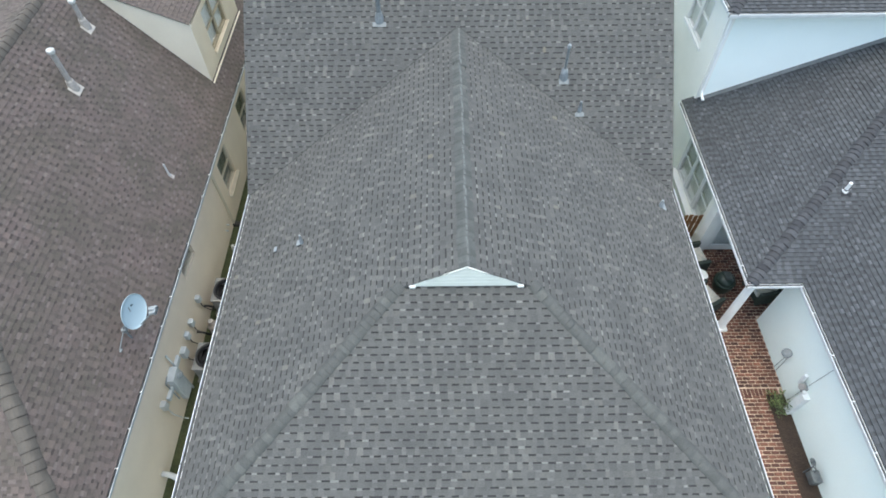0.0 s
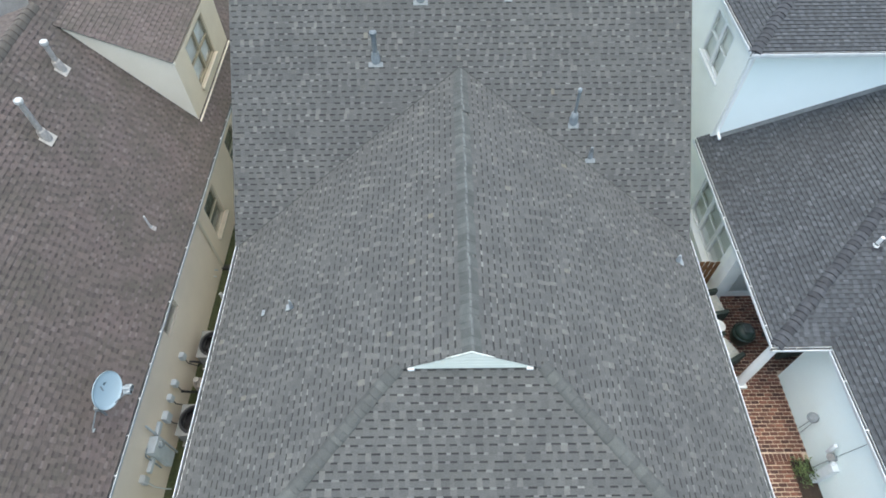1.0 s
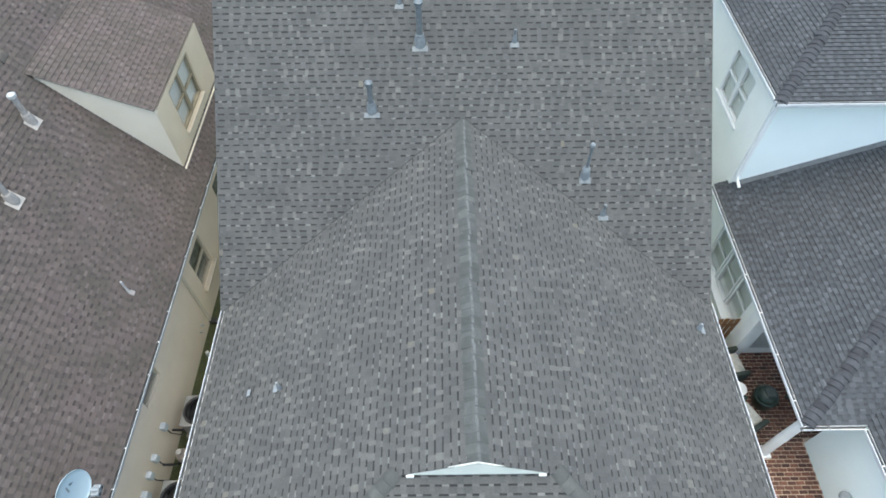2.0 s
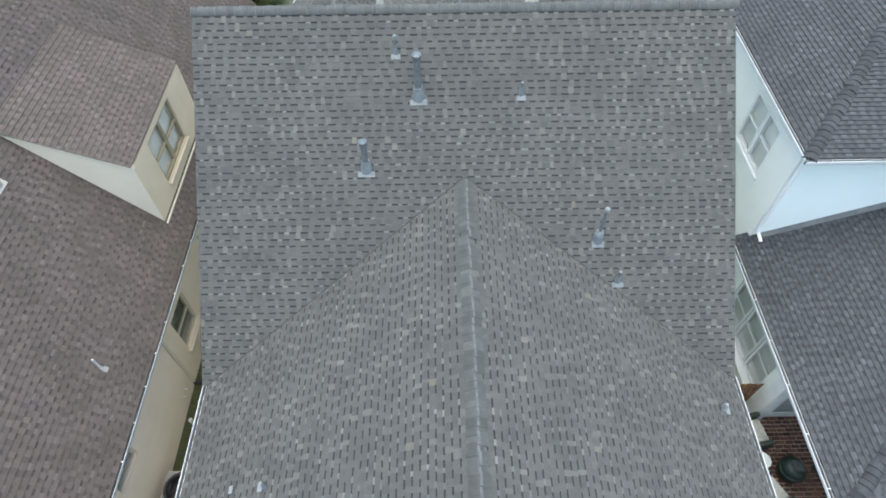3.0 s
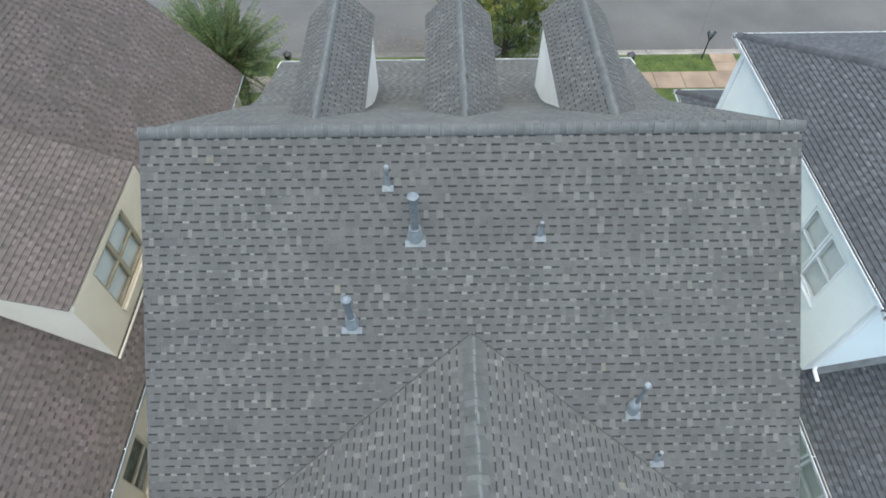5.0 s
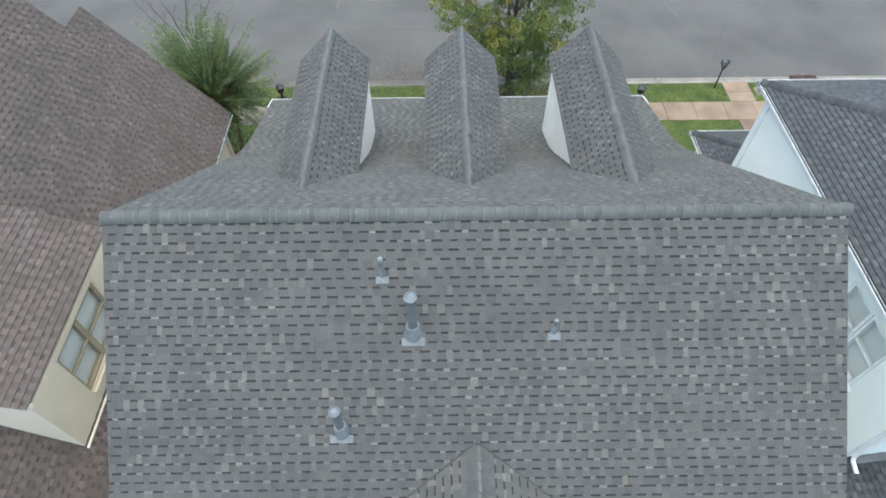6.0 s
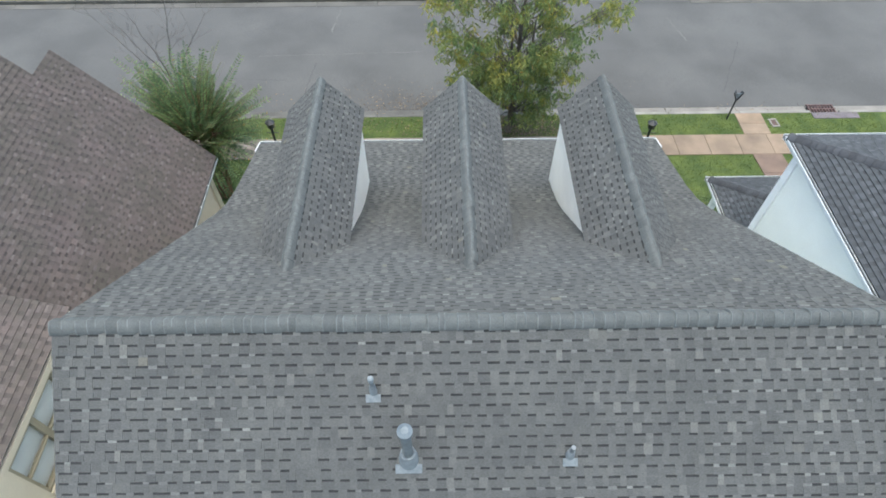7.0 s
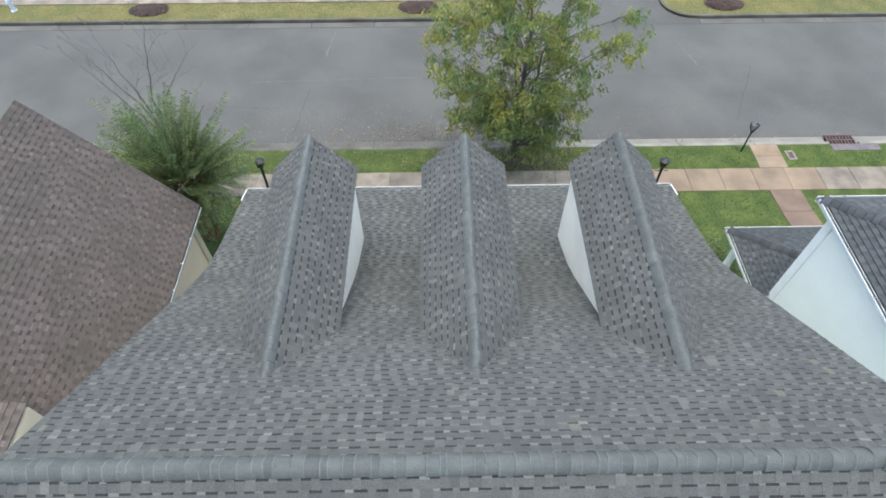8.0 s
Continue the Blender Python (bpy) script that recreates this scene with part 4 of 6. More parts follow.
# storm drain
drain = thing("storm_drain", "rusty iron storm drain grate set in the kerb", "drain", (15.1, 14.68, -0.1))
bm = bmesh.new()
for i in range(9):
    box(bm, (-0.52 + i * 0.125, -0.22, 0.0), (-0.47 + i * 0.125, 0.30, 0.04), 0.004)
for y0 in (-0.24, 0.02, 0.28):
    box(bm, (-0.55, y0, 0.0), (0.55, y0 + 0.05, 0.045), 0.004)
part("grate", bm, M_GRATE, drain)
bm = bmesh.new()
box(bm, (-0.55, -0.25, -0.25), (0.55, 0.34, -0.06))
part("pit", bm, M_HOLE, drain)
bm = bmesh.new()
box(bm, (-0.60, -0.62, 0.0), (1.25, -0.26, 0.125), 0.015)
part("lid_slab", bm, M_PURPLE, drain, "dark concrete drain lid")
# water meter box in the lawn
mb = thing("meter_box", "pale concrete water meter box sunk in the lawn", "meter box", (12.8, 13.83, 0.0), rz=4)
bm = bmesh.new()
for lo, hi in (((-0.16, -0.24, -0.05), (-0.10, 0.24, 0.03)), ((0.10, -0.24, -0.05), (0.16, 0.24, 0.03)), ((-0.10, -0.24, -0.05), (0.10, -0.17, 0.03)), ((-0.10, 0.17, -0.05), (0.10, 0.24, 0.03))):
    box(bm, lo, hi, 0.006)
part("rim", bm, M_CURB, mb)
bm = bmesh.new()
box(bm, (-0.1, -0.17, -0.05), (0.1, 0.17, 0.015))
part("lid", bm, M_GRATE, mb)


def post_lantern(x, y, top, z0):
    """A black garden post with a glazed lantern."""
    t = thing("post_lantern", "black iron garden post lantern with clear panes", "lamp", (x, y, z0), "front garden lanterns")
    h = top - z0
    bm = bmesh.new()
    tube(bm, [(0, 0, 0), (0, 0, 0.12), (0, 0, 0.14), (0, 0, h - 0.42)], [0.08, 0.08, 0.050, 0.044], 12)
    part("post", bm, M_IRON, t)
    bm = bmesh.new()
    box(bm, (-0.22, -0.012, h - 0.62), (0.22, 0.012, h - 0.595), 0.004)
    part("ladder_bar", bm, M_IRON, t)
    bm = bmesh.new()
    tube(bm, [(0, 0, h - 0.42), (0, 0, h - 0.38), (0, 0, h - 0.37)], [0.05, 0.115, 0.115], 6)
    for k in range(6):
        a = k * math.pi / 3
        tube(bm, [(0.11 * math.cos(a), 0.11 * math.sin(a), h - 0.38), (0.155 * math.cos(a), 0.155 * math.sin(a), h - 0.14)], 0.011, 5)
    part("cage", bm, M_IRON, t)
    bm = bmesh.new()
    tube(bm, [(0, 0, h - 0.14), (0, 0, h - 0.06), (0, 0, h - 0.04), (0, 0, h)], [0.18, 0.06, 0.025, 0.01], 6)
    part("cap", bm, M_IRON, t)
    bm = bmesh.new()
    tube(bm, [(0, 0, h - 0.37), (0, 0, h - 0.15)], [0.105, 0.145], 6)
    part("glass", bm, M_GLASS, t).visible_shadow = False
    # dark core added inside only to darken the lantern's glass
    bm = bmesh.new()
    tube(bm, [(0, 0, h - 0.38), (0, 0, h - 0.2)], [0.08, 0.06], 10)
    part("dark_core", bm, M_IRON, t)


post_lantern(6.95, 11.7, 2.05, 0.02)
post_lantern(-6.33, 11.7, 2.25, 0.02)
# a street sign with two blades on a short post
M_PLATE = mat("pale_blue_grey_plate", (0.18, 0.21, 0.23), (0.14, 0.165, 0.18), 0.5, scale=8, fine=0.1)
sign = thing("street_sign", "black post with two angled blades in the verge", "sign", (11.0, 14.09, 0))
bm = bmesh.new()
tube(bm, [(0, 0, -0.1), (0, 0, 1.02)], 0.032, 10)
part("post", bm, M_IRON, sign)
for ang, w, d in ((150, 0.12, 0.36), (15, 0.07, 0.36)):
    bm = bmesh.new()
    mm = pose(0, 0, 0.98, 0, 0, ang) @ pose(0, 0, 0, 0, 28, 0)
    box(bm, (-0.02, -w, 0.0), (0.02, w, d), 0.008, mm)
    part("blade", bm, M_IRON, sign)
bm = bmesh.new()
box(bm, (-0.09, -0.012, 1.03), (0.13, 0.012, 1.26), 0.006)
part("panel", bm, M_PLATE, sign, "pale blue-grey panel")
bm = bmesh.new()
box(bm, (-0.05, -0.05, 0.94), (0.05, 0.05, 1.04), 0.012)
part("clamp", bm, M_IRON, sign)

# ---- trees ----
def leaf_cloud(name, parent, centres, rnd, per, radius, size, material, droop=0.5):
    """Single folded leaves scattered round centres."""
    vs, fs = [], []
    for c in centres:
        for _ in range(per):
            p = Vector(c) + Vector((rnd.gauss(0, radius), rnd.gauss(0, radius), rnd.gauss(0, radius * 0.8)))
            d = Vector((rnd.uniform(-1, 1), rnd.uniform(-1, 1), rnd.uniform(-0.6, 0.5) - droop)).normalized()
            s = d.cross(Vector((rnd.uniform(-1, 1), rnd.uniform(-1, 1), rnd.uniform(0, 1)))).normalized()
            n = d.cross(s)
            ln, w = size * rnd.uniform(0.7, 1.4), size * rnd.uniform(0.12, 0.20)
            k = len(vs)
            vs.extend((p, p + d * ln * 0.45 + s * w + n * w * 0.3, p + d * ln, p + d * ln * 0.45 - s * w + n * w * 0.3, p + d * ln * 0.45))
            fs.extend(((k, k + 1, k + 4), (k + 1, k + 2, k + 4), (k + 2, k + 3, k + 4), (k + 3, k, k + 4)))
    return mesh_ob(name, vs, fs, material, parent)


def limb(bm, p0, p1, r0, r1, rnd, bend=0.12, n=5, seg=7):
    p0, p1 = Vector(p0), Vector(p1)
    ln = (p1 - p0).length
    off = [Vector((rnd.uniform(-1, 1), rnd.uniform(-1, 1), rnd.uniform(-0.5, 0.5))) * bend * ln * 0.3 for _ in range(n)]
    pts = [p0.lerp(p1, i / n) + (off[i - 1] if 0 < i < n else Vector()) for i in range(n + 1)]
    tube(bm, pts, [r0 + (r1 - r0) * i / n for i in range(n + 1)], seg)
    return pts


rnd = random.Random(5)
tree = thing("tree", "young street tree with yellowing green leaves on the verge", "tree", (2.2, 13.5, 0))
bm = bmesh.new()
stems = limb(bm, (0, 0, -0.1), (0.1, 0.1, 7.6), 0.13, 0.02, rnd, 0.08, 8, 9)
for side in ((-0.75, 0.2, 6.9), (0.95, -0.1, 6.3)):
    limb(bm, stems[1], side, 0.07, 0.012, rnd, 0.1, 7)
turned, green = [], []
for i in range(96):
    z = rnd.triangular(0.5, 8.6, 4.7)
    r = 3.3 * min(1.0, 0.30 + 0.70 * z / 5.0) * (1 if z < 6.6 else max(0.4, 1 - (z - 6.6) / 3.6))
    a = rnd.uniform(0, 2 * math.pi)
    q = r * math.sqrt(rnd.uniform(0.08, 1.0))
    c = Vector((q * math.cos(a), q * math.sin(a) * (0.72 if math.sin(a) < 0 else 1.0), z))
    foot = stems[min(len(stems) - 1, max(1, int((z - 0.9 - 0.3 * q) / 7.6 * 8)))]
    pts = limb(bm, foot, c, 0.020, 0.005, rnd, 0.25, 5, 5)
    side = turned if -0.22 * c.x + 0.22 * (c.z - 3.6) + rnd.gauss(0, 0.35) > 0 else green
    for k in range(10):
        b = rnd.uniform(0, 2 * math.pi)
        tip = pts[rnd.choice((3, 4, 5, 5, 5))] + Vector((0.40 * math.cos(b), 0.40 * math.sin(b), rnd.uniform(-0.62, 0.18))) * rnd.uniform(0.3, 1.1)
        tube(bm, [pts[-2], (pts[-2] + tip) / 2 + Vector((0, 0, 0.06)), tip], [0.006, 0.004, 0.002], 4)
        side.append(tip)
part("trunk", bm, M_BARK, tree)
tagged(leaf_cloud("crown", tree, turned, rnd, 29, 0.10, 0.16, M_LEAF, 0.9), "drooping yellowing leaves", kind="stuff")
tagged(leaf_cloud("crown", tree, green, rnd, 29, 0.10, 0.16, M_LEAF_GREEN, 0.9), "drooping deep green leaves", kind="stuff")

rnd = random.Random(8)
myrtle = thing("shrub_tree", "multi-stemmed small tree with arching feathery green sprays", "tree", (-8.02, 10.1, 0.15))
bm = bmesh.new()
vs, fs = [], []
heads = []
for i in range(9):
    a = i * 2 * math.pi / 9 + rnd.uniform(-0.3, 0.3)
    top = Vector((0.55 * math.cos(a), 0.5 * math.sin(a), rnd.uniform(2.3, 3.0)))
    heads.append((limb(bm, (0.18 * math.cos(a), 0.16 * math.sin(a), -0.1), top, 0.050, 0.022, rnd, 0.15, 6, 7), a))
for i in range(400):
    pts, a = heads[i % 9]
    b = a + rnd.gauss(0, 0.8) if i % 4 else rnd.uniform(0, 2 * math.pi)
    lean = math.radians(92) * rnd.random() ** 0.75 if i < 320 else math.radians(rnd.uniform(80, 125))
    d = Vector((math.sin(lean) * math.cos(b), math.sin(lean) * math.sin(b) * 0.9, math.cos(lean)))
    reach = rnd.choice((rnd.uniform(0.6, 0.9), rnd.uniform(0.8, 1.05), rnd.uniform(0.95, 1.15))) * (1.85 + 0.75 * math.cos(lean))
    inner = rnd.uniform(0.0, 0.45)
    st = pts[6].lerp(Vector((-0.08, 0, 2.7)), 0.6) + d * reach * inner
    if i % 3 == 0:
        tube(bm, [pts[6], pts[6].lerp(st, 0.5) + Vector((0, 0, 0.05)), st], [0.014, 0.012, 0.010], 5)
    ln, rise = reach * (1.0 - inner), d.z
    bend = Vector((0, 0, -0.28 * ln)) if rise < 0.35 else Vector((math.cos(b) + rnd.gauss(0, 0.6), math.sin(b) + rnd.gauss(0, 0.6), 0)) * 0.16 * ln
    at = lambda f: st + d * ln * f + bend * f * f
    tube(bm, [at(0), at(0.35), at(0.7), at(1.0)], [0.010, 0.007, 0.004, 0.002], 4)
    roll = rnd.uniform(0, 2 * math.pi)
    n_ = int(ln * 0.9 / 0.068)
    for k in range(n_):
        f = 0.10 + 0.90 * k / n_
        p, g = at(f), (at(f + 0.03) - at(f)).normalized()
        side = g.cross(Vector((0, 0, 1)) if abs(g.z) < 0.95 else Vector((1, 0, 0))).normalized()
        side = side * math.cos(roll * 0.25 - 0.7) + g.cross(side) * math.sin(roll * 0.25 - 0.7)
        for sg in (-1, 1):
            if rnd.random() < 0.06:
                continue
            ld = (side * sg + g * 0.45 + Vector((0, 0, rnd.uniform(-0.15, 0.2)))).normalized()
            size = rnd.uniform(0.17, 0.21) * (1.1 - 0.5 * f)
            w = g * size * 0.19
            q = len(vs)
            vs.extend((p, p + ld * size * 0.5 + w, p + ld * size, p + ld * size * 0.5 - w))
            fs.append((q, q + 1, q + 2, q + 3))
part("trunk", bm, M_MYRTLE, myrtle)
crown = mesh_ob("crown", vs, fs, M_FERN, myrtle)
tagged(crown, "feathery rows of small green leaves", kind="stuff")

rnd = random.Random(12)
bare = thing("bare_tree", "leafless small tree with thin pale branches", "tree", (-8.75, 12.2, 0))
bm = bmesh.new()


def fork(bm, p, d, ln, r, depth):
    q = p + d * ln
    limb(bm, p, q, r, r * 0.6, rnd, 0.12, 3, 5)
    if depth:
        for _ in range(2 if depth > 2 else 3):
            nd = (d + Vector((rnd.uniform(-0.7, 0.7), rnd.uniform(-0.5, 0.5), rnd.uniform(-0.15, 0.3)))).normalized()
            fork(bm, p + (q - p) * rnd.uniform(0.5, 1.0), nd, ln * rnd.uniform(0.5, 0.75), max(0.0022, r * 0.65), depth - 1)


for knee, end, twigs in (((-0.75, 0.0, 3.35), (-1.85, 0.0, 5.35), (1, 2, 3, 4, 5)), ((-0.70, 0.12, 3.5), (-1.55, 0.1, 5.4), (2, 4)), ((-0.55, -0.05, 4.0), (-0.98, 0.0, 5.8), (2, 3, 5)),
                         ((-0.34, 0.0, 4.2), (0.30, 0.1, 6.4), (1, 2, 3, 4, 5)), ((0.05, 0.05, 4.2), (0.95, 0.1, 5.4), (1, 3, 4))):
    knee, end = Vector(knee), Vector(end)
    limb(bm, (0.05, 0, -0.05), knee, 0.030, 0.024, rnd, 0.04, 5, 7)
    stem = limb(bm, knee, end, 0.024, 0.008, rnd, 0.07, 6, 6)
    for k in twigs:
        d = ((end - knee).normalized() + Vector((rnd.choice((-1, 1)) * rnd.uniform(0.4, 0.9), rnd.uniform(-0.3, 0.3), 0.1))).normalized()
        fork(bm, stem[k], d, rnd.uniform(0.4, 0.75), 0.0055, 3)
    fork(bm, end, (end - knee).normalized(), 0.6, 0.006, 3)
part("branchwork", bm, M_TWIG, bare)

# fallen leaves in the gutter and on the street
rnd = random.Random(21)
vs, fs = [], []
for i in range(6000):
    if i >= 3300:
        px, py = rnd.gauss(2.3, 1.3), rnd.uniform(13.2, 14.4)
    elif i >= 2500:
        px, py = rnd.uniform(-8.5, 3.5), rnd.uniform(13.2, 14.4)
    elif i < 1900:
        px, py = rnd.gauss(-0.6, 3.2), 15.0 + abs(rnd.gauss(0, 0.7))
    elif i < 2200:
        px, py = rnd.uniform(-9, 16), 14.75 + abs(rnd.gauss(0, 0.25))
    else:
        px, py = rnd.gauss(2.2, 1.6), rnd.uniform(12.1, 14.4)
    pz = (-0.145 + 0.02 * (py - 15) + 0.012) if py > 14.98 else (-0.112 if py > 14.58 else 0.035)
    if 14.4 < py < 14.6:
        continue
    a, ln = rnd.uniform(0, 6.3), rnd.uniform(0.015, 0.045)
    c, s_ = math.cos(a) * ln, math.sin(a) * ln
    k = len(vs)
    vs.extend(((px - c, py - s_, pz + 0.006), (px + s_ * 0.5, py - c * 0.5, pz + rnd.uniform(0.004, 0.02)), (px + c, py + s_, pz + 0.006), (px - s_ * 0.5, py + c * 0.5, pz + rnd.uniform(0.004, 0.02))))
    fs.append((k, k + 1, k + 2, k + 3))
ob = mesh_ob("fallen_leaf_litter", vs, fs, M_LITTER)
tagged(ob, "brown fallen leaves scattered along the street gutter", "leaf litter", kind="stuff")

# grass blades on the front lawns
rnd = random.Random(31)
vs, fs = [], []
lawn_z = lambda y: 0.0 if y > 11.95 else (0.08 * (11.95 - y) / 0.95 if y > 11 else (0.08 + 0.22 * (11 - y) / 1.5 if y > 9.5 else 0.30 + 0.12 * min(1, (9.5 - y) / 1.1)))
for i in range(26000):
    zone = rnd.random()
    if zone < 0.42:
        px, py = rnd.uniform(5.9, 16.5), rnd.uniform(8.6, 12.04)
    elif zone < 0.85:
        px, py = rnd.uniform(-9, 17), rnd.uniform(13.19, 14.40)
    else:
        px, py = rnd.uniform(-9.5, -5.0), rnd.uniform(8.6, 12.04)
    if 11.34 < px < 12.48 and py > 8.8:
        continue
    h = rnd.uniform(0.03, 0.075)
    a = rnd.uniform(0, 6.3)
    c, s_ = math.cos(a) * 0.012, math.sin(a) * 0.012
    z0 = lawn_z(py) - 0.005
    k = len(vs)
    vs.extend(((px - c, py - s_, z0), (px + c, py + s_, z0), (px + rnd.gauss(0, 0.03), py + rnd.gauss(0, 0.03), z0 + h)))
    fs.append((k, k + 1, k + 2))
ob = mesh_ob("grass", vs, fs, M_BLADE)
tagged(ob, "short green lawn grass blades", "grass", kind="stuff")

# mulch rings and a hydrant across the street
M_CHIP = mat("bark_chips", (0.070, 0.045, 0.040), (0.04, 0.027, 0.025), 0.95, scale=9, fine=0.5, island=[(0.0, (0.5, 0.5, 0.5)), (0.7, (1.1, 1.1, 1.1)), (1.0, (1.9, 1.8, 1.8))])
for mx in (-14.4, -1.4, 13.5):
    vs = [(mx, 24.35, 0.17)]
    rnd = random.Random(int(mx * 10))
    for ring, (rr, hz) in enumerate(((0.35, 0.15), (0.65, 0.09), (0.9, 0.02))):
        for k in range(18):
            a = k * math.pi / 9
            j = rr * rnd.uniform(0.88, 1.1)
            vs.append((mx + j * math.cos(a), 24.35 + 0.62 * j * math.sin(a), hz + rnd.uniform(-0.01, 0.03)))
    fs = [(0, 1 + k, 1 + (k + 1) % 18) for k in range(18)]
    for r_ in range(2):
        fs += [(1 + r_ * 18 + k, 19 + r_ * 18 + k, 19 + r_ * 18 + (k + 1) % 18, 1 + r_ * 18 + (k + 1) % 18) for k in range(18)]
    bed = tagged(mesh_ob("mulch_bed", vs, fs, M_MULCH), "dark brown bark mulch ring in the lawn", "mulch", "mulch rings")
    vs, fs = [], []
    for _ in range(900):
        a, q = rnd.uniform(0, 6.3), 0.97 * math.sqrt(rnd.random())
        p = Vector((mx + q * math.cos(a), 24.35 + 0.62 * q * math.sin(a), 0.19 - 0.17 * q))
        d = Vector((rnd.uniform(-1, 1), rnd.uniform(-1, 1), rnd.uniform(-0.3, 0.5))).normalized() * 0.055
        w = d.cross(Vector((0, 0, 1))) * 0.4
        k = len(vs)
        vs.extend((p - d - w, p + d - w, p + d + w, p - d + w))
        fs.append((k, k + 1, k + 2, k + 3))
    tagged(mesh_ob("chip_layer", vs, fs, M_CHIP, bed), kind="stuff")
M_HYD = mat("white_hydrant_paint", (0.62, 0.66, 0.72), (0.4, 0.45, 0.55), 0.5, scale=8, fine=0.1)
hyd = thing("fire_hydrant", "small white and blue fire hydrant on the lawn", "hydrant", (-20.9, 24.4, 0.02))
bm = bmesh.new()
tube(bm, [(0, 0, 0), (0, 0, 0.05), (0, 0, 0.06), (0, 0, 0.5), (0, 0, 0.52), (0, 0, 0.6), (0, 0, 0.68)], [0.15, 0.15, 0.10, 0.10, 0.13, 0.11, 0.03], 14)
part("barrel", bm, M_HYD, hyd)
for sx in (-1, 1):
    bm = bmesh.new()
    tube(bm, [(0, 0, 0.4), (sx * 0.17, 0, 0.4)], 0.05, 10)
    part("outlet", bm, M_HYD, hyd)


# ---- vents on the roof ----
M_PVC = mat("white_plastic_pipe", (0.46, 0.47, 0.46), (0.48, 0.49, 0.48), 0.5, scale=10, amount=0.4, fine=0.08)
M_OLDPIPE = mat("chalky_grey_pipe", (0.34, 0.32, 0.30), (0.27, 0.255, 0.24), 0.7, scale=12, amount=0.5, fine=0.15)


M_BOOT = mat("pale_lead_boot", (0.215, 0.245, 0.262), (0.165, 0.190, 0.205), 0.6, 0.1, scale=14, fine=0.15)


def vent(x, y, z, slope, along, top, r, flash, capped, label, mats=(M_GALV, M_GALV, M_GALV), cone=0.2, lean=0.0, back=0.0, wide=1.0):
    """A roof vent: a flashing plate on the slope, a sloped boot with a collar, a pipe and, on some, a rain cap.
    along: the turn of the slope's downhill side about z."""
    t = thing("vent_pipe", label, "vent", (x, y, z), "roof vents", rz=along)
    tilt = math.degrees(math.atan(slope))
    m = pose(0, 0, 0, tilt, 0, 0)
    bm = bmesh.new()
    box(bm, (-flash / 2, -r * 1.5 * wide - 0.10, 0.014), (flash / 2, -r * 1.1 + back, 0.024), 0.004, m)
    part("flashing", bm, mats[0], t)
    bm = bmesh.new()
    tube(bm, [(0, 0, -0.06), (0, 0, cone * 0.4), (0, 0, cone), (0, 0, cone + 0.03)], [r * 2.1 * wide, r * 1.85 * wide, r * 1.4 * wide, r * 1.15], 16, cap=False)
    part("boot", bm, M_BOOT if mats[1] is M_GALV else mats[1], t, smooth=True)
    bm = bmesh.new()
    tube(bm, [(0, 0, cone * 0.9), (0, 0, cone * 0.9 + 0.03)], r * 1.5, 16)
    part("collar", bm, mats[0], t)
    bm = bmesh.new()
    tube(bm, [(0, 0, -0.1), (lean, 0, top)], r, 16)
    part("pipe", bm, mats[1], t, smooth=False)
    if capped:
        bm = bmesh.new()
        tube(bm, [(lean, 0, top - 0.02), (lean, 0, top + 0.01), (lean, 0, top + 0.07), (lean, 0, top + 0.10)], [r * 1.15, r * 1.45, r * 1.45, r * 0.7], 16)
        part("rain_cap", bm, mats[2], t)
    return t


rear = lambda y: 8.6 + 0.8 * y
M_PALE = mat("pale_weathered_cap", (0.25, 0.28, 0.295), (0.20, 0.23, 0.245), 0.5, scale=10, amount=0.4, fine=0.1)
M_FLUECAP = mat("dull_blue_grey_cap", (0.150, 0.180, 0.200), (0.110, 0.135, 0.152), 0.5, 0.2, scale=10, amount=0.4, fine=0.15)
G3 = (M_GALV, M_GALV, M_FLUECAP)
vent(-1.43, -0.75, rear(-0.75), 0.8, 0, 0.34, 0.028, 0.20, True, "thin white-topped pipe on a small grey flashing", (M_GALV, M_GALV, M_PALE), 0.17)
vent(-0.965, -1.46, rear(-1.46), 0.8, 0, 0.95, 0.068, 0.36, True, "tall galvanised flue with a round cap on a square flashing", G3, 0.22)
vent(1.21, -1.45, rear(-1.45), 0.8, 0, 0.30, 0.032, 0.20, False, "short galvanised vent stub on a small flashing", G3, 0.14)
vent(-2.095, -2.64, rear(-2.64), 0.8, 0, 0.70, 0.062, 0.36, True, "galvanised flue with a round cap on a square flashing", G3, 0.2)
vent(2.82, -3.87, rear(-3.87), 0.8, 0, 0.92, 0.036, 0.26, True, "tall thin galvanised flue with a wide boot and a pale cap", (M_GALV, M_GALV, M_PALE), 0.26, wide=1.6)
vent(3.24, -4.57, rear(-4.57), 0.8, 0, 0.32, 0.034, 0.24, False, "short galvanised vent stub on a flashing", G3, 0.15)
wing = lambda x: WING_RIDGE - K * abs(x)
vent(-3.75, -8.6, wing(3.75), K, -90, 0.26, 0.022, 0.16, False, "short grey metal vent stub on the lower slope", (M_PALE, M_PALE, M_PALE), 0.15)
vent(5.18, -7.03, wing(5.18), K, 90, 0.22, 0.032, 0.22, False, "short pale metal vent stub near the eave", (M_PALE, M_PALE, M_PALE), 0.14)
# a bare patch plate on the lower slope
pl = thing("roof_patch", "small grey metal patch plate on the shingles", "patch", (-4.44, -8.56, wing(4.44)), rz=-90)
bm = bmesh.new()
box(bm, (-0.07, -0.04, 0.014), (0.07, 0.04, 0.026), 0.004, pose(0, 0, 0, math.degrees(math.atan(K))))
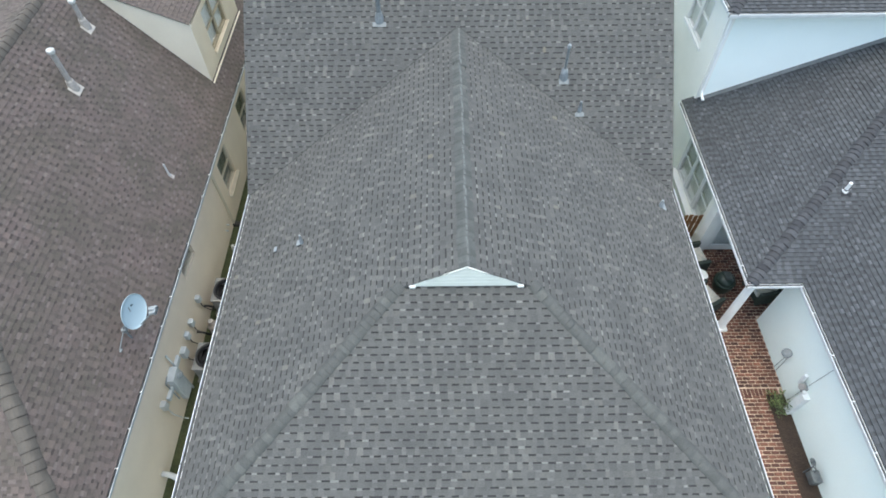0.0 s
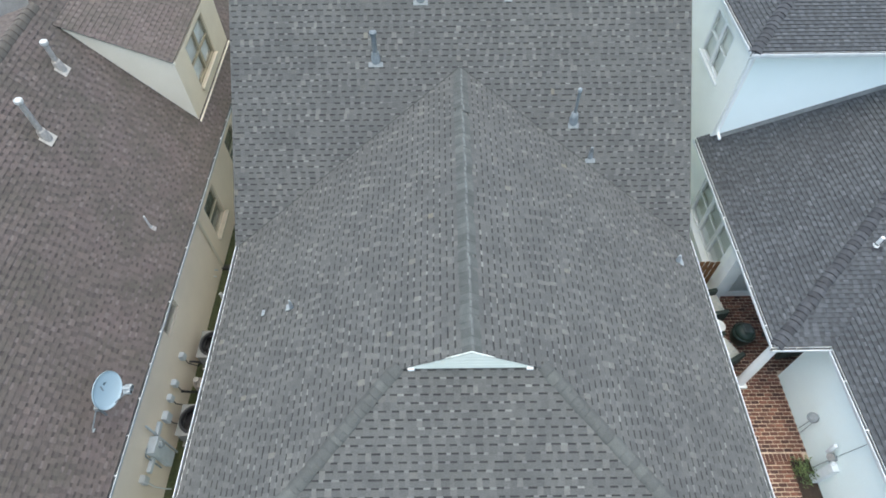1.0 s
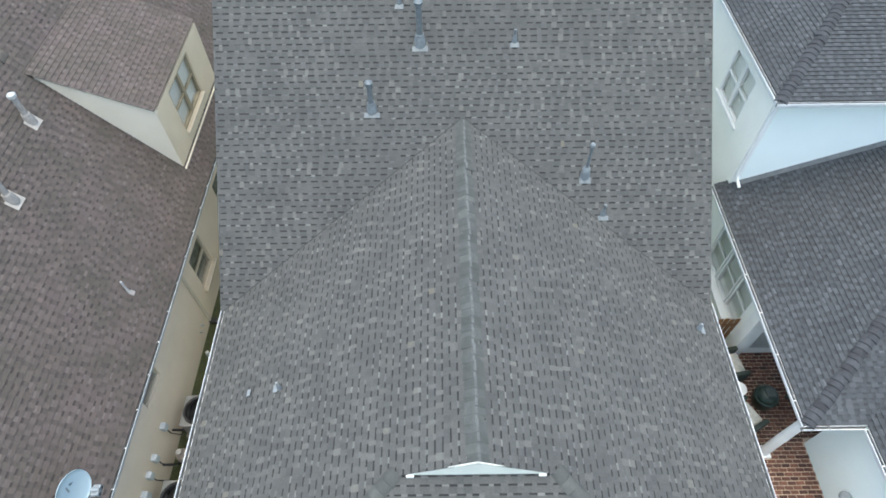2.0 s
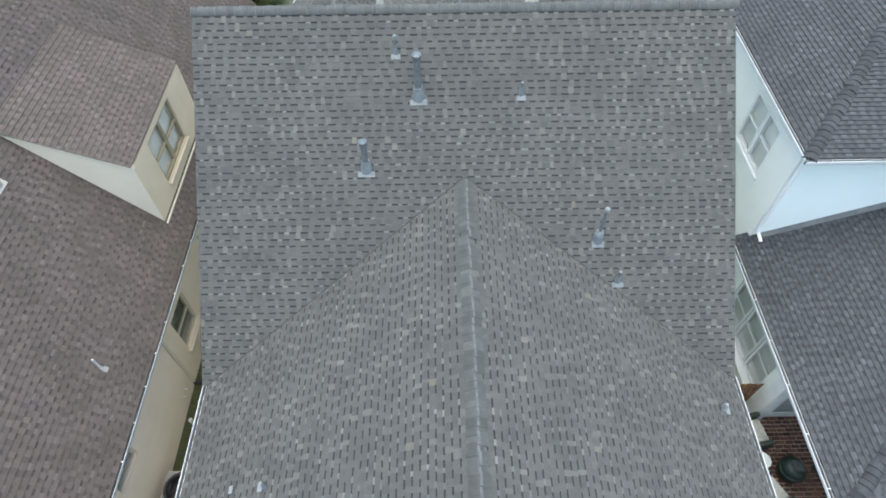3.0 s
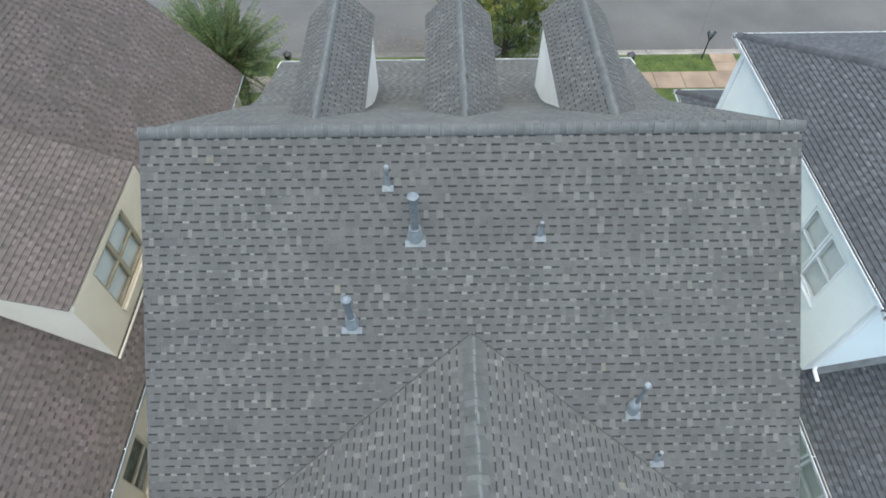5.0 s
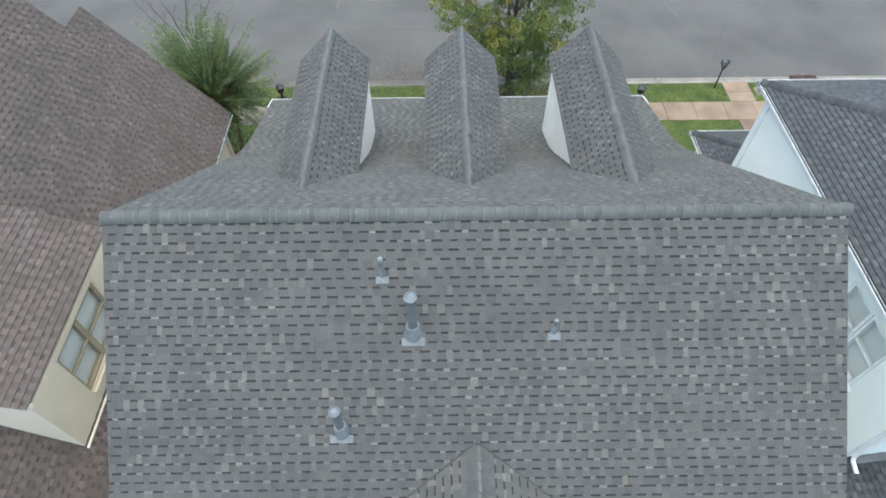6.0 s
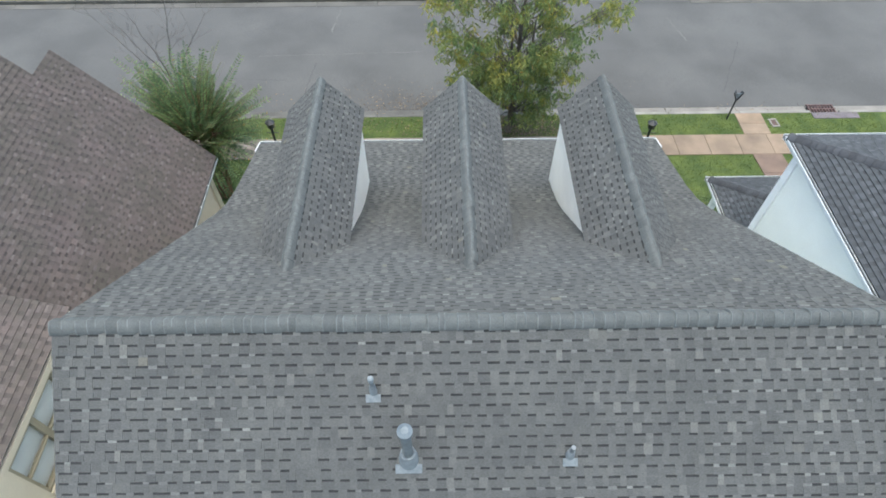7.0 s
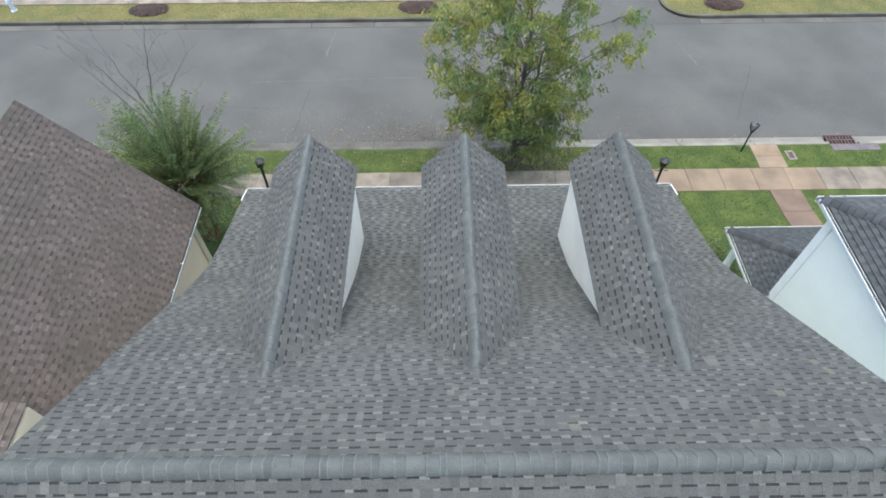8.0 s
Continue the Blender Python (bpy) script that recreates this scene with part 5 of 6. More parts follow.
part("plate", bm, M_PALE, pl)

# ---- on the brown roof: three pipes and a dish ----
lz = lambda x: LZ + LS * (LX - x)
M_FLASH = mat("cream_painted_flashing", (0.46, 0.43, 0.385), (0.38, 0.355, 0.32), 0.6, scale=12, amount=0.5, fine=0.15)
P3 = (M_FLASH, M_OLDPIPE, M_PVC)
vent(-9.38, -5.2, lz(-9.38), LS, 90, 0.98, 0.062, 0.34, True, "tall chalky plastic vent pipe on a pale flashing", P3, 0.2, back=0.16)
vent(-9.65, -3.15, lz(-9.65), LS, 90, 0.66, 0.062, 0.34, True, "tall chalky plastic vent pipe on a pale flashing", P3, 0.2, back=0.16)
vent(-7.64, -6.1, lz(-7.64), LS, 90, 0.40, 0.022, 0.12, False, "thin white plastic pipe through the shingles", (M_OLDPIPE, M_PVC, M_PVC), 0.05)
dish = thing("satellite_dish", "pale oval satellite dish on a tripod mount", "satellite dish", (-7.36, -10.7, lz(-7.36)))
M_DISH = mat("pale_blue_enamel", (0.43, 0.55, 0.61), (0.39, 0.50, 0.56), 0.45, scale=2, amount=0.3, bump=0.05, fine=0.06)
c = Vector((-6.95, -10.56, 4.80)) - Vector(dish.location)
face = look((0, 0, 0), (0.75, -0.155, 0.095)) @ pose(0, 0, 0, 0, 0, 14.6)
face.translation = c
bm = bmesh.new()
vs, fs = [], []
for side, off in ((0, 0.0), (1, 0.014)):
    for i in range(7):
        for k in range(28):
            a, q = k * math.pi / 14, i / 6
            vs.append(face @ Vector((0.355 * q * math.cos(a), 0.40 * q * math.sin(a), -0.07 * q * q + 0.07 + off)))
for side in (0, 1):
    b0 = side * 196
    for i in range(6):
        for k in range(28):
            q = (b0 + i * 28 + k, b0 + i * 28 + (k + 1) % 28, b0 + (i + 1) * 28 + (k + 1) % 28, b0 + (i + 1) * 28 + k)
            fs.append(q if side else q[::-1])
for k in range(28):
    fs.append((168 + k, 168 + (k + 1) % 28, 364 + (k + 1) % 28, 364 + k))
mesh_ob("reflector", vs, fs, M_DISH, dish, smooth=True)
bm.free()
bm = bmesh.new()
tube(bm, [face @ Vector((0, 0, 0.09)), Vector((0, 0, 0.42)), Vector((0, 0, 0.0))], [0.02, 0.022, 0.025], 10)
part("mast", bm, M_GALV, dish)
bm = bmesh.new()
tube(bm, [Vector((0, 0, 0.4)), Vector((-0.10, -0.36, -0.28 + 0.4))], 0.012, 8)
part("brace", bm, M_GALV, dish)
bm = bmesh.new()
arm_end = Vector((-6.50, -10.56, 4.86)) - Vector(dish.location)
tube(bm, [face @ Vector((0, -0.385, 0.02)), arm_end], 0.014, 8)
part("feed_arm", bm, M_GALV, dish)
bm = bmesh.new()
for dy, dz in ((0.0, 0.05), (-0.055, -0.015), (0.055, -0.015)):
    tube(bm, [arm_end + Vector((-0.10, dy, dz)), arm_end + Vector((-0.05, dy, dz)), arm_end + Vector((0.04, dy, dz))], [0.045, 0.045, 0.032], 12)
box(bm, arm_end - Vector((0.02, 0.09, 0.06)), arm_end + Vector((0.04, 0.09, 0.05)), 0.012)
part("feed_horn", bm, M_PALE, dish)
bm = bmesh.new()
box(bm, (-0.05, -0.05, 0.30), (0.05, 0.05, 0.42), 0.012)
part("mast_bracket", bm, M_GALV, dish)
bm = bmesh.new()
box(bm, (-0.15, -0.40, 0.10), (-0.05, -0.32, 0.13), 0.006)
part("brace_foot", bm, M_GALV, dish)
M_BADGE = mat("dark_teal_print", (0.10, 0.15, 0.17), (0.08, 0.12, 0.14), 0.5, fine=0.1)
lift_ = 0.058
bm = bmesh.new()
prism(bm, [face @ Vector((-0.03 - 0.10 * math.cos(a), 0.10 + 0.10 * math.sin(a), lift_)) for a in [k * math.pi / 16 for k in range(9)]] + [face @ Vector((-0.03, 0.10, lift_))], face.to_3x3() @ Vector((0, 0, 0.003)))
part("badge", bm, M_BADGE, dish, "dark printed badge")
bm = bmesh.new()
box(bm, (0.02, 0.02, 0), (0.05, 0.17, 0.003), 0, face @ pose(0, 0, lift_))
part("print_bar", bm, M_PALE, dish, "pale grey printed bar")

# ---- along the cream wall: meters, boxes, conduits, condensers ----
M_BOX = mat("grey_enamelled_box", (0.56, 0.60, 0.62), (0.47, 0.51, 0.53), 0.5, 0.1, scale=7, amount=0.4, fine=0.1)
M_BLACK = mat("black_plastic", (0.015, 0.015, 0.018), (0.025, 0.025, 0.028), 0.5, fine=0.2)
M_ACBODY = mat("beige_grey_metal", (0.30, 0.30, 0.295), (0.24, 0.24, 0.238), 0.5, 0.2, scale=6, fine=0.1)
WX = -7.35


def wall_box(y, z, w, h, d, label, name="utility_box", conduit=0.0, lid=True, x=WX, face=1, material=M_BOX, bend=0.2):
    t = thing(name, label, "utility box", (x, y, z), "wall boxes")
    bm = bmesh.new()
    box(bm, (0 if face > 0 else -d, -w / 2, 0), (d if face > 0 else 0, w / 2, h), 0.01)
    part("case", bm, material, t)
    if lid:
        bm = bmesh.new()
        box(bm, (face * d - 0.006, -w / 2 + 0.015, 0.015), (face * d + 0.008, w / 2 - 0.015, h - 0.015), 0.004)
        part("cover", bm, material, t)
    if conduit:
        bm = bmesh.new()
        tube(bm, [(face * d * 0.5, 0, 0.01), (face * d * 0.5, 0, -conduit * 0.5), (face * (d * 0.5 + bend * 0.6), 0.03, -conduit * 0.85), (face * (d * 0.5 + bend), 0.06, -conduit)], 0.014, 8)
        part("conduit", bm, M_BLACK if material is M_BOX else material, t)
    return t


wall_box(-8.28, 1.45, 0.15, 0.22, 0.12, "small grey disconnect box on the cream wall", conduit=0.6)
wall_box(-9.03, 1.45, 0.15, 0.22, 0.12, "small grey disconnect box on the cream wall", conduit=0.6)
wall_box(-9.42, 1.45, 0.15, 0.22, 0.11, "small grey junction box on the cream wall", conduit=0.5)
wall_box(-9.88, 1.35, 0.22, 0.30, 0.13, "grey telephone box on the cream wall", conduit=0.5)
wall_box(-10.25, 1.62, 0.34, 0.16, 0.08, "flat grey bracket box on the cream wall")
wall_box(-11.05, 1.5, 0.34, 0.14, 0.08, "flat grey bracket box on the cream wall")
wall_box(-11.42, 1.6, 0.17, 0.26, 0.12, "pale cable box on the cream wall", conduit=0.9, material=M_PVC)
em = thing("electric_meter", "grey electric meter with a glass dial and tall cabinet", "meter", (WX, -10.68, 0.75))
bm = bmesh.new()
box(bm, (0, -0.17, 0.0), (0.16, 0.17, 0.78), 0.012)
part("cabinet", bm, M_BOX, em)
bm = bmesh.new()
box(bm, (0, -0.20, 0.80), (0.20, 0.20, 1.18), 0.012)
part("case", bm, M_BOX, em)
bm = bmesh.new()
tube(bm, [(0.2, 0.06, 1.0), (0.26, 0.06, 1.0), (0.29, 0.06, 1.0)], [0.085, 0.085, 0.06], 16)
part("dial", bm, M_PALE, em)
bm = bmesh.new()
tube(bm, [(0.06, 0.28, -0.3), (0.06, 0.28, 1.6)], 0.025, 8)
part("riser", bm, M_BOX, em)
bm = bmesh.new()
tube(bm, [(0.05, -0.28, 0.3), (0.05, -0.28, 1.2), (0.05, -0.1, 1.25)], 0.016, 8)
part("conduit", bm, M_PALE, em)


def condenser(x, y, label):
    t = thing("condenser", label, "air conditioner", (x, y, 0.42), "air conditioners")
    bm = bmesh.new()
    box(bm, (-0.45, -0.45, 0), (0.45, 0.45, 0.08), 0.015)
    part("pad", bm, M_CURB, t)
    for i in range(10):
        bm = bmesh.new()
        z0 = 0.11 + i * 0.062
        for lo, hi in (((-0.38, -0.38, z0), (0.38, -0.36, z0 + 0.04)), ((-0.38, 0.36, z0), (0.38, 0.38, z0 + 0.04)), ((-0.38, -0.36, z0), (-0.36, 0.36, z0 + 0.04)), ((0.36, -0.36, z0), (0.38, 0.36, z0 + 0.04))):
            box(bm, lo, hi)
        part("louvre", bm, M_ACBODY, t)
    bm = bmesh.new()
    box(bm, (-0.34, -0.34, 0.08), (0.34, 0.34, 0.48))
    part("core", bm, M_BLACK, t)
    bm = bmesh.new()
    outer = [(0.40 * max(-1, min(1, 1.42 * math.cos(a))), 0.40 * max(-1, min(1, 1.42 * math.sin(a)))) for a in [k * math.pi / 16 for k in range(32)]]
    va = [bm.verts.new((px, py, 0.74)) for px, py in outer]
    vb = [bm.verts.new((0.335 * math.cos(k * math.pi / 16), 0.335 * math.sin(k * math.pi / 16), 0.76)) for k in range(32)]
    vc = [bm.verts.new((0.33 * math.cos(k * math.pi / 16), 0.33 * math.sin(k * math.pi / 16), 0.68)) for k in range(32)]
    for k in range(32):
        j = (k + 1) % 32
        bm.faces.new((va[k], va[j], vb[j], vb[k]))
        bm.faces.new((vb[k], vb[j], vc[j], vc[k]))
    part("top_plate", bm, M_ACBODY, t)
    bm = bmesh.new()
    hoop = [[bm.verts.new((rr * math.cos(k * math.pi / 16), rr * math.sin(k * math.pi / 16), zz)) for k in range(32)] for rr, zz in ((0.375, 0.765), (0.365, 0.80), (0.31, 0.80), (0.29, 0.70))]
    for ra_, rb_ in zip(hoop, hoop[1:]):
        for k in range(32):
            j = (k + 1) % 32
            bm.faces.new((ra_[k], ra_[j], rb_[j], rb_[k]))
    part("fan_hoop", bm, M_BLACK, t)
    bm = bmesh.new()
    for k in range(5):
        box(bm, (0.03, -0.055, 0.58), (0.27, 0.055, 0.586), 0, pose(0, 0, 0, 0, 0, k * 72) @ pose(0, 0, 0.0, 12, 0, 0) @ pose(0, 0, 0))
    part("fan", bm, M_BLACK, t)
    bm = bmesh.new()
    tube(bm, [(0, 0, 0.47), (0, 0, 0.62)], 0.08, 16)
    part("motor_cap", bm, M_ACBODY, t)


condenser(-6.73, -7.72, "beige condenser with a round dark fan opening")
condenser(-6.74, -9.82, "beige condenser with a round dark fan opening")
jug = thing("storage_jug", "pale plastic jug on the ground by the wall", "jug", (-6.98, -8.74, 0.42))
bm = bmesh.new()
tube(bm, [(0, 0, 0), (0, 0, 0.02), (0, 0, 0.5), (0, 0, 0.62), (0, 0, 0.68)], [0.13, 0.15, 0.15, 0.08, 0.06], 14)
part("body", bm, mat("dusty_pale_plastic", (0.34, 0.30, 0.27), (0.25, 0.22, 0.20), 0.6, fine=0.15), jug)
bm = bmesh.new()
tube(bm, [(0, 0, 0.67), (0, 0, 0.72)], 0.075, 12)
part("lid", bm, M_OLDPIPE, jug)
# side yard ground darkened to stand for the shade between the houses
bm = bmesh.new()
box(bm, (-7.35, -17, 0.2), (-5.4, 8.3, 0.428))
ob = part("side_yard", bm, mat("alley_shade_ground", (0.056, 0.062, 0.026), (0.036, 0.046, 0.018), 0.95, scale=1.5, bump=0.8, bump_scale=20, bump_dist=0.02, fine=0.6), None)
tagged(ob, "dark green ground strip between the houses, shade in its colour", "soil", kind="structure")
# refrigerant pipes and a downspout by the wall
for y in (-8.15, -9.0):
    rp = thing("refrigerant_pipe", "black insulated pipes bending into the cream wall", "pipe", (WX, y, 0.42), "refrigerant pipes")
    bm = bmesh.new()
    tube(bm, [(0, 0, 0.55), (0.12, 0, 0.55), (0.18, 0.02, 0.48), (0.20, 0.12, 0.2), (0.35, 0.25, 0.12)], 0.03, 8)
    part("hose", bm, M_BLACK, rp)
ds = thing("downspout", "cream metal downspout on the cream wall with a dark shoe", "downspout", (WX, -4.75, 0.42), "downspouts")
bm = bmesh.new()
box(bm, (0.0, -0.04, 0.1), (0.06, 0.04, 2.95), 0.01)
part("pipe", bm, M_CREAM_TRIM, ds)
bm = bmesh.new()
box(bm, (0.0, -0.07, 0.0), (0.25, 0.07, 0.14), 0.02)
part("shoe", bm, M_BLACK, ds)
for dy, dz in ((-5.15, 0.95), (-5.35, 0.9)):
    pp = thing("pipe_stub", "short white plastic drain stub in the cream wall", "pipe", (WX, dy, dz), "drain stubs")
    bm = bmesh.new()
    tube(bm, [(-0.02, 0, 0), (0.09, 0, -0.01)], 0.022, 10)
    part("pipe", bm, M_PVC, pp)
pp = thing("drain_cap", "round white clean-out cap on the grass", "drain cap", (-6.98, -6.0, 0.42))
bm = bmesh.new()
tube(bm, [(0, 0, 0), (0, 0, 0.55), (0, 0, 0.57)], [0.05, 0.05, 0.02], 12)
part("pipe", bm, M_PVC, pp)
pp = thing("leader_pipe", "white plastic drain elbow by the house wall", "pipe", (-7.2, -12.75, 0.42))
bm = bmesh.new()
tube(bm, [(-0.14, -0.02, 0.36), (-0.02, -0.03, 0.36), (0.10, -0.06, 0.33), (0.34, -0.14, 0.12), (0.42, -0.17, 0.0)], 0.07, 12)
part("elbow", bm, M_PVC, pp)

# ---- patio between the houses ----
M_WOOD = mat("brown_cedar_boards", (0.20, 0.10, 0.045), (0.14, 0.07, 0.03), 0.8, scale=5, amount=0.5, bump=0.3, fine=0.35, spread=1, island=[(0.0, (0.8, 0.8, 0.8)), (1.0, (1.15, 1.1, 1.05))])
M_BRICK = mat("red_brown_brick", (0.140, 0.068, 0.052), (0.080, 0.041, 0.034), 0.9, scale=3, amount=0.5, bump=0.4, bump_scale=50, fine=0.3, spread=1,
              island=[(0.0, (0.45, 0.42, 0.45)), (0.3, (0.85, 0.8, 0.8)), (0.8, (1.25, 1.15, 1.05)), (1.0, (1.7, 1.6, 1.4))])
M_MORTAR = mat("sandy_mortar", (0.56, 0.45, 0.35), (0.38, 0.30, 0.235), 0.95, scale=4, fine=0.2)
M_EGG = mat("dark_green_glaze", (0.020, 0.038, 0.028), (0.014, 0.028, 0.022), 0.35, scale=5, fine=0.15)
M_WICKER = mat("dark_green_wicker", (0.040, 0.055, 0.045), (0.026, 0.036, 0.03), 0.7, scale=20, bump=0.8, bump_scale=70, bump_dist=0.006, fine=0.6)
M_CUSHION = mat("pale_patterned_cushion", (0.58, 0.55, 0.48), (0.40, 0.42, 0.40), 0.9, scale=14, amount=0.5, fine=0.2)
M_SOIL = mat("wet_dark_soil", (0.035, 0.024, 0.018), (0.05, 0.034, 0.024), 0.95, scale=6, bump=1.0, bump_scale=25, bump_dist=0.03, fine=0.6)
PZ = 0.47
for lo, hi in (((5.4, -10.75, 0.3), (8.65, -5.9, PZ - 0.035)), ((5.4, -17, 0.3), (8.15, -10.75, PZ - 0.035)), ((8.65, -8.5, 0.3), (12, -5.9, PZ - 0.035))):
    bm = bmesh.new()
    box(bm, lo, hi)
    ob = part("patio_bed", bm, M_MORTAR, None)
    tagged(ob, "sandy mortar bed under the brick patio", "patio", kind="structure")
bm = bmesh.new()
box(bm, (8.15, -17, 0.3), (8.65, -10.75, PZ - 0.04))
ob = part("soil_bed", bm, M_SOIL, None)
tagged(ob, "dark damp planting bed along the white wall", "soil", kind="structure")
patio = thing("patio", "red-brown brick patio laid in running bond", "patio", kind="structure")
bw, bh, bj = 0.21, 0.105, 0.030
brick = bpy.data.meshes.new("brick")
q = 0.006
x0, x1, y0, y1 = bj / 2, bw - bj / 2, bj / 2, bh - bj / 2
brick.from_pydata([(x0, y0, -0.05), (x1, y0, -0.05), (x1, y1, -0.05), (x0, y1, -0.05), (x0, y0, -q), (x1, y0, -q), (x1, y1, -q), (x0, y1, -q), (x0 + q, y0 + q, 0), (x1 - q, y0 + q, 0), (x1 - q, y1 - q, 0), (x0 + q, y1 - q, 0)], [],
                  [(0, 1, 5, 4), (1, 2, 6, 5), (2, 3, 7, 6), (3, 0, 4, 7), (4, 5, 9, 8), (5, 6, 10, 9), (6, 7, 11, 10), (7, 4, 8, 11), (8, 9, 10, 11)])
brick.materials.append(M_BRICK)
rnd = random.Random(61)
vs, fs, made = [], [], 0
bv, bf = [tuple(v.co) for v in brick.vertices], [tuple(p.vertices) for p in brick.polygons]
for j in range(-5, 100):
    yy = -5.95 - (j + 6) * bh
    if abs(yy + 10.70) < bh * 0.9:
        continue
    for i in range(18):
        xx = 6.2 + i * bw - (bw / 2 if j % 2 else 0)
        lim = 8.65 if yy > -10.7 else 8.15
        lim += 1.05 if yy > -8.4 else 0
        if xx + 0.05 > lim:
            continue
        cut = min(1.0, (lim - xx) / bw)
        at = Matrix.Translation((xx, yy, PZ + rnd.uniform(-0.005, 0.004))) @ pose(0, 0, 0, rnd.uniform(-0.8, 0.8), rnd.uniform(-0.6, 0.6), rnd.uniform(-0.9, 0.9)) @ Matrix.Diagonal((cut, 1, 1, 1))
        if made < 300 and xx > 7.15 and yy > -11:
            ob = new("brick", brick)
            ob.parent = patio
            ob.matrix_basis = at
            made += 1
        else:
            k = len(vs)
            vs.extend(at @ Vector(v) for v in bv)
            fs.extend(tuple(k + a for a in p) for p in bf)
for i in range(22):
    at = Matrix.Translation((6.2 + i * bh, -10.80, PZ)) @ pose(0, 0, 0, 0, 0, 0) @ Matrix.Translation((bh, 0, 0)) @ pose(0, 0, 0, 0, 0, 90)
    k = len(vs)
    vs.extend(at @ Vector(v) for v in bv)
    fs.extend(tuple(k + a for a in p) for p in bf)
ob = mesh_ob("brickwork", vs, fs, M_BRICK, patio)
tagged(ob, kind="stuff")

col = thing("porch_column", "round white porch column under the roof corner", "column", (7.5, -8.72, PZ))
bm = bmesh.new()
tube(bm, [(0, 0, 0.06), (0, 0, 0.12), (0, 0, 1.2), (0, 0, 2.5)], [0.125, 0.115, 0.115, 0.10], 20)
part("shaft", bm, M_WHITE, col, smooth=False)
bm = bmesh.new()
box(bm, (-0.16, -0.16, -0.02), (0.16, 0.16, 0.07), 0.01)
part("base", bm, M_WHITE, col)
bm = bmesh.new()
box(bm, (-0.15, -0.15, 2.5), (0.15, 0.15, 2.62), 0.01)
part("capital", bm, M_WHITE, col)
for lo, hi in (((7.36, -8.85, 2.98), (7.64, -5.9, 3.16)), ((7.64, -8.85, 2.98), (8.8, -8.6, 3.16))):
    bm = bmesh.new()
    box(bm, lo, hi)
    part("porch_beam", bm, M_WHITE, white)
pc = thing("porch_column", "round white porch column at the front porch", "column", (7.42, 7.2, 0.42))
bm = bmesh.new()
tube(bm, [(0, 0, -0.05), (0, 0, 2.85)], [0.11, 0.10], 18)
part("shaft", bm, M_WHITE, pc)
# wall corner post and the glazed door in the recess
bm = bmesh.new()
box(bm, (7.46, -6.05, 0.3), (7.74, -5.72, 3.1), 0.01)
part("corner_post", bm, M_WHITE, white)
bm = bmesh.new()
box(bm, (7.45, 5.28, 0.3), (7.53, 5.49, 6.5), 0.01)
part("corner_board", bm, M_WHITE, white)
door = thing("glazed_door", "white glazed back door in the porch recess", "door", (8.25, -5.92, PZ))
bm = bmesh.new()
for lo, hi in (((-0.45, -0.05, 0.0), (-0.33, 0.0, 2.05)), ((0.33, -0.05, 0.0), (0.45, 0.0, 2.05)), ((-0.33, -0.05, 0.0), (0.33, 0.0, 0.25)), ((-0.33, -0.05, 1.9), (0.33, 0.0, 2.05))):
    box(bm, lo, hi, 0.006)
part("door_frame", bm, M_WHITE, door)
bm = bmesh.new()
box(bm, (-0.33, -0.03, 0.25), (0.33, -0.022, 1.9))
part("pane", bm, M_GLASS, door)
bm = bmesh.new()
box(bm, (-0.33, -0.008, 0.25), (0.33, -0.003, 1.9))
part("blind", bm, M_BLIND, door)
bm = bmesh.new()
tube(bm, [(0.38, -0.05, 1.0), (0.38, -0.10, 1.0), (0.30, -0.10, 1.0)], 0.012, 8)
part("handle", bm, M_GALV, door)
fence = thing("wooden_gate", "brown cedar board gate between the houses", "gate", (6.28, -5.6, 0.42))
for i in range(8):
    bm = bmesh.new()
    box(bm, (i * 0.148, -0.012, 0.03), (i * 0.148 + 0.118, 0.012, 1.30 + 0.02 * (i % 3)), 0.005)
    part("board", bm, M_WOOD, fence)
for z in (0.25, 0.9):
    bm = bmesh.new()
    box(bm, (0, 0.012, z), (1.174, 0.05, z + 0.09), 0.004)
    part("rail", bm, M_WOOD, fence)
grill = thing("kettle_grill", "dark green ceramic kettle grill with a domed lid", "grill", (7.86, -7.42, PZ))
bm = bmesh.new()
tube(bm, [(0, 0, 0.0), (0, 0, 0.04), (0, 0, 0.1), (0, 0, 0.25), (0, 0, 0.42), (0, 0, 0.46)], [0.20, 0.23, 0.25, 0.29, 0.31, 0.31], 24)
part("bowl", bm, M_EGG, grill, smooth=True)
bm = bmesh.new()
tube(bm, [(0, 0, 0.46), (0, 0, 0.50), (0, 0, 0.60), (0, 0, 0.66), (0, 0, 0.68)], [0.27, 0.28, 0.23, 0.15, 0.05], 24)
part("lid", bm, M_EGG, grill, smooth=True)
bm = bmesh.new()
box(bm, (-0.10, -0.14, 0.64), (0.12, 0.14, 0.72), 0.03)
part("cover", bm, mat("grey_green_cover", (0.07, 0.085, 0.08), (0.05, 0.06, 0.058), 0.6, fine=0.2), grill)


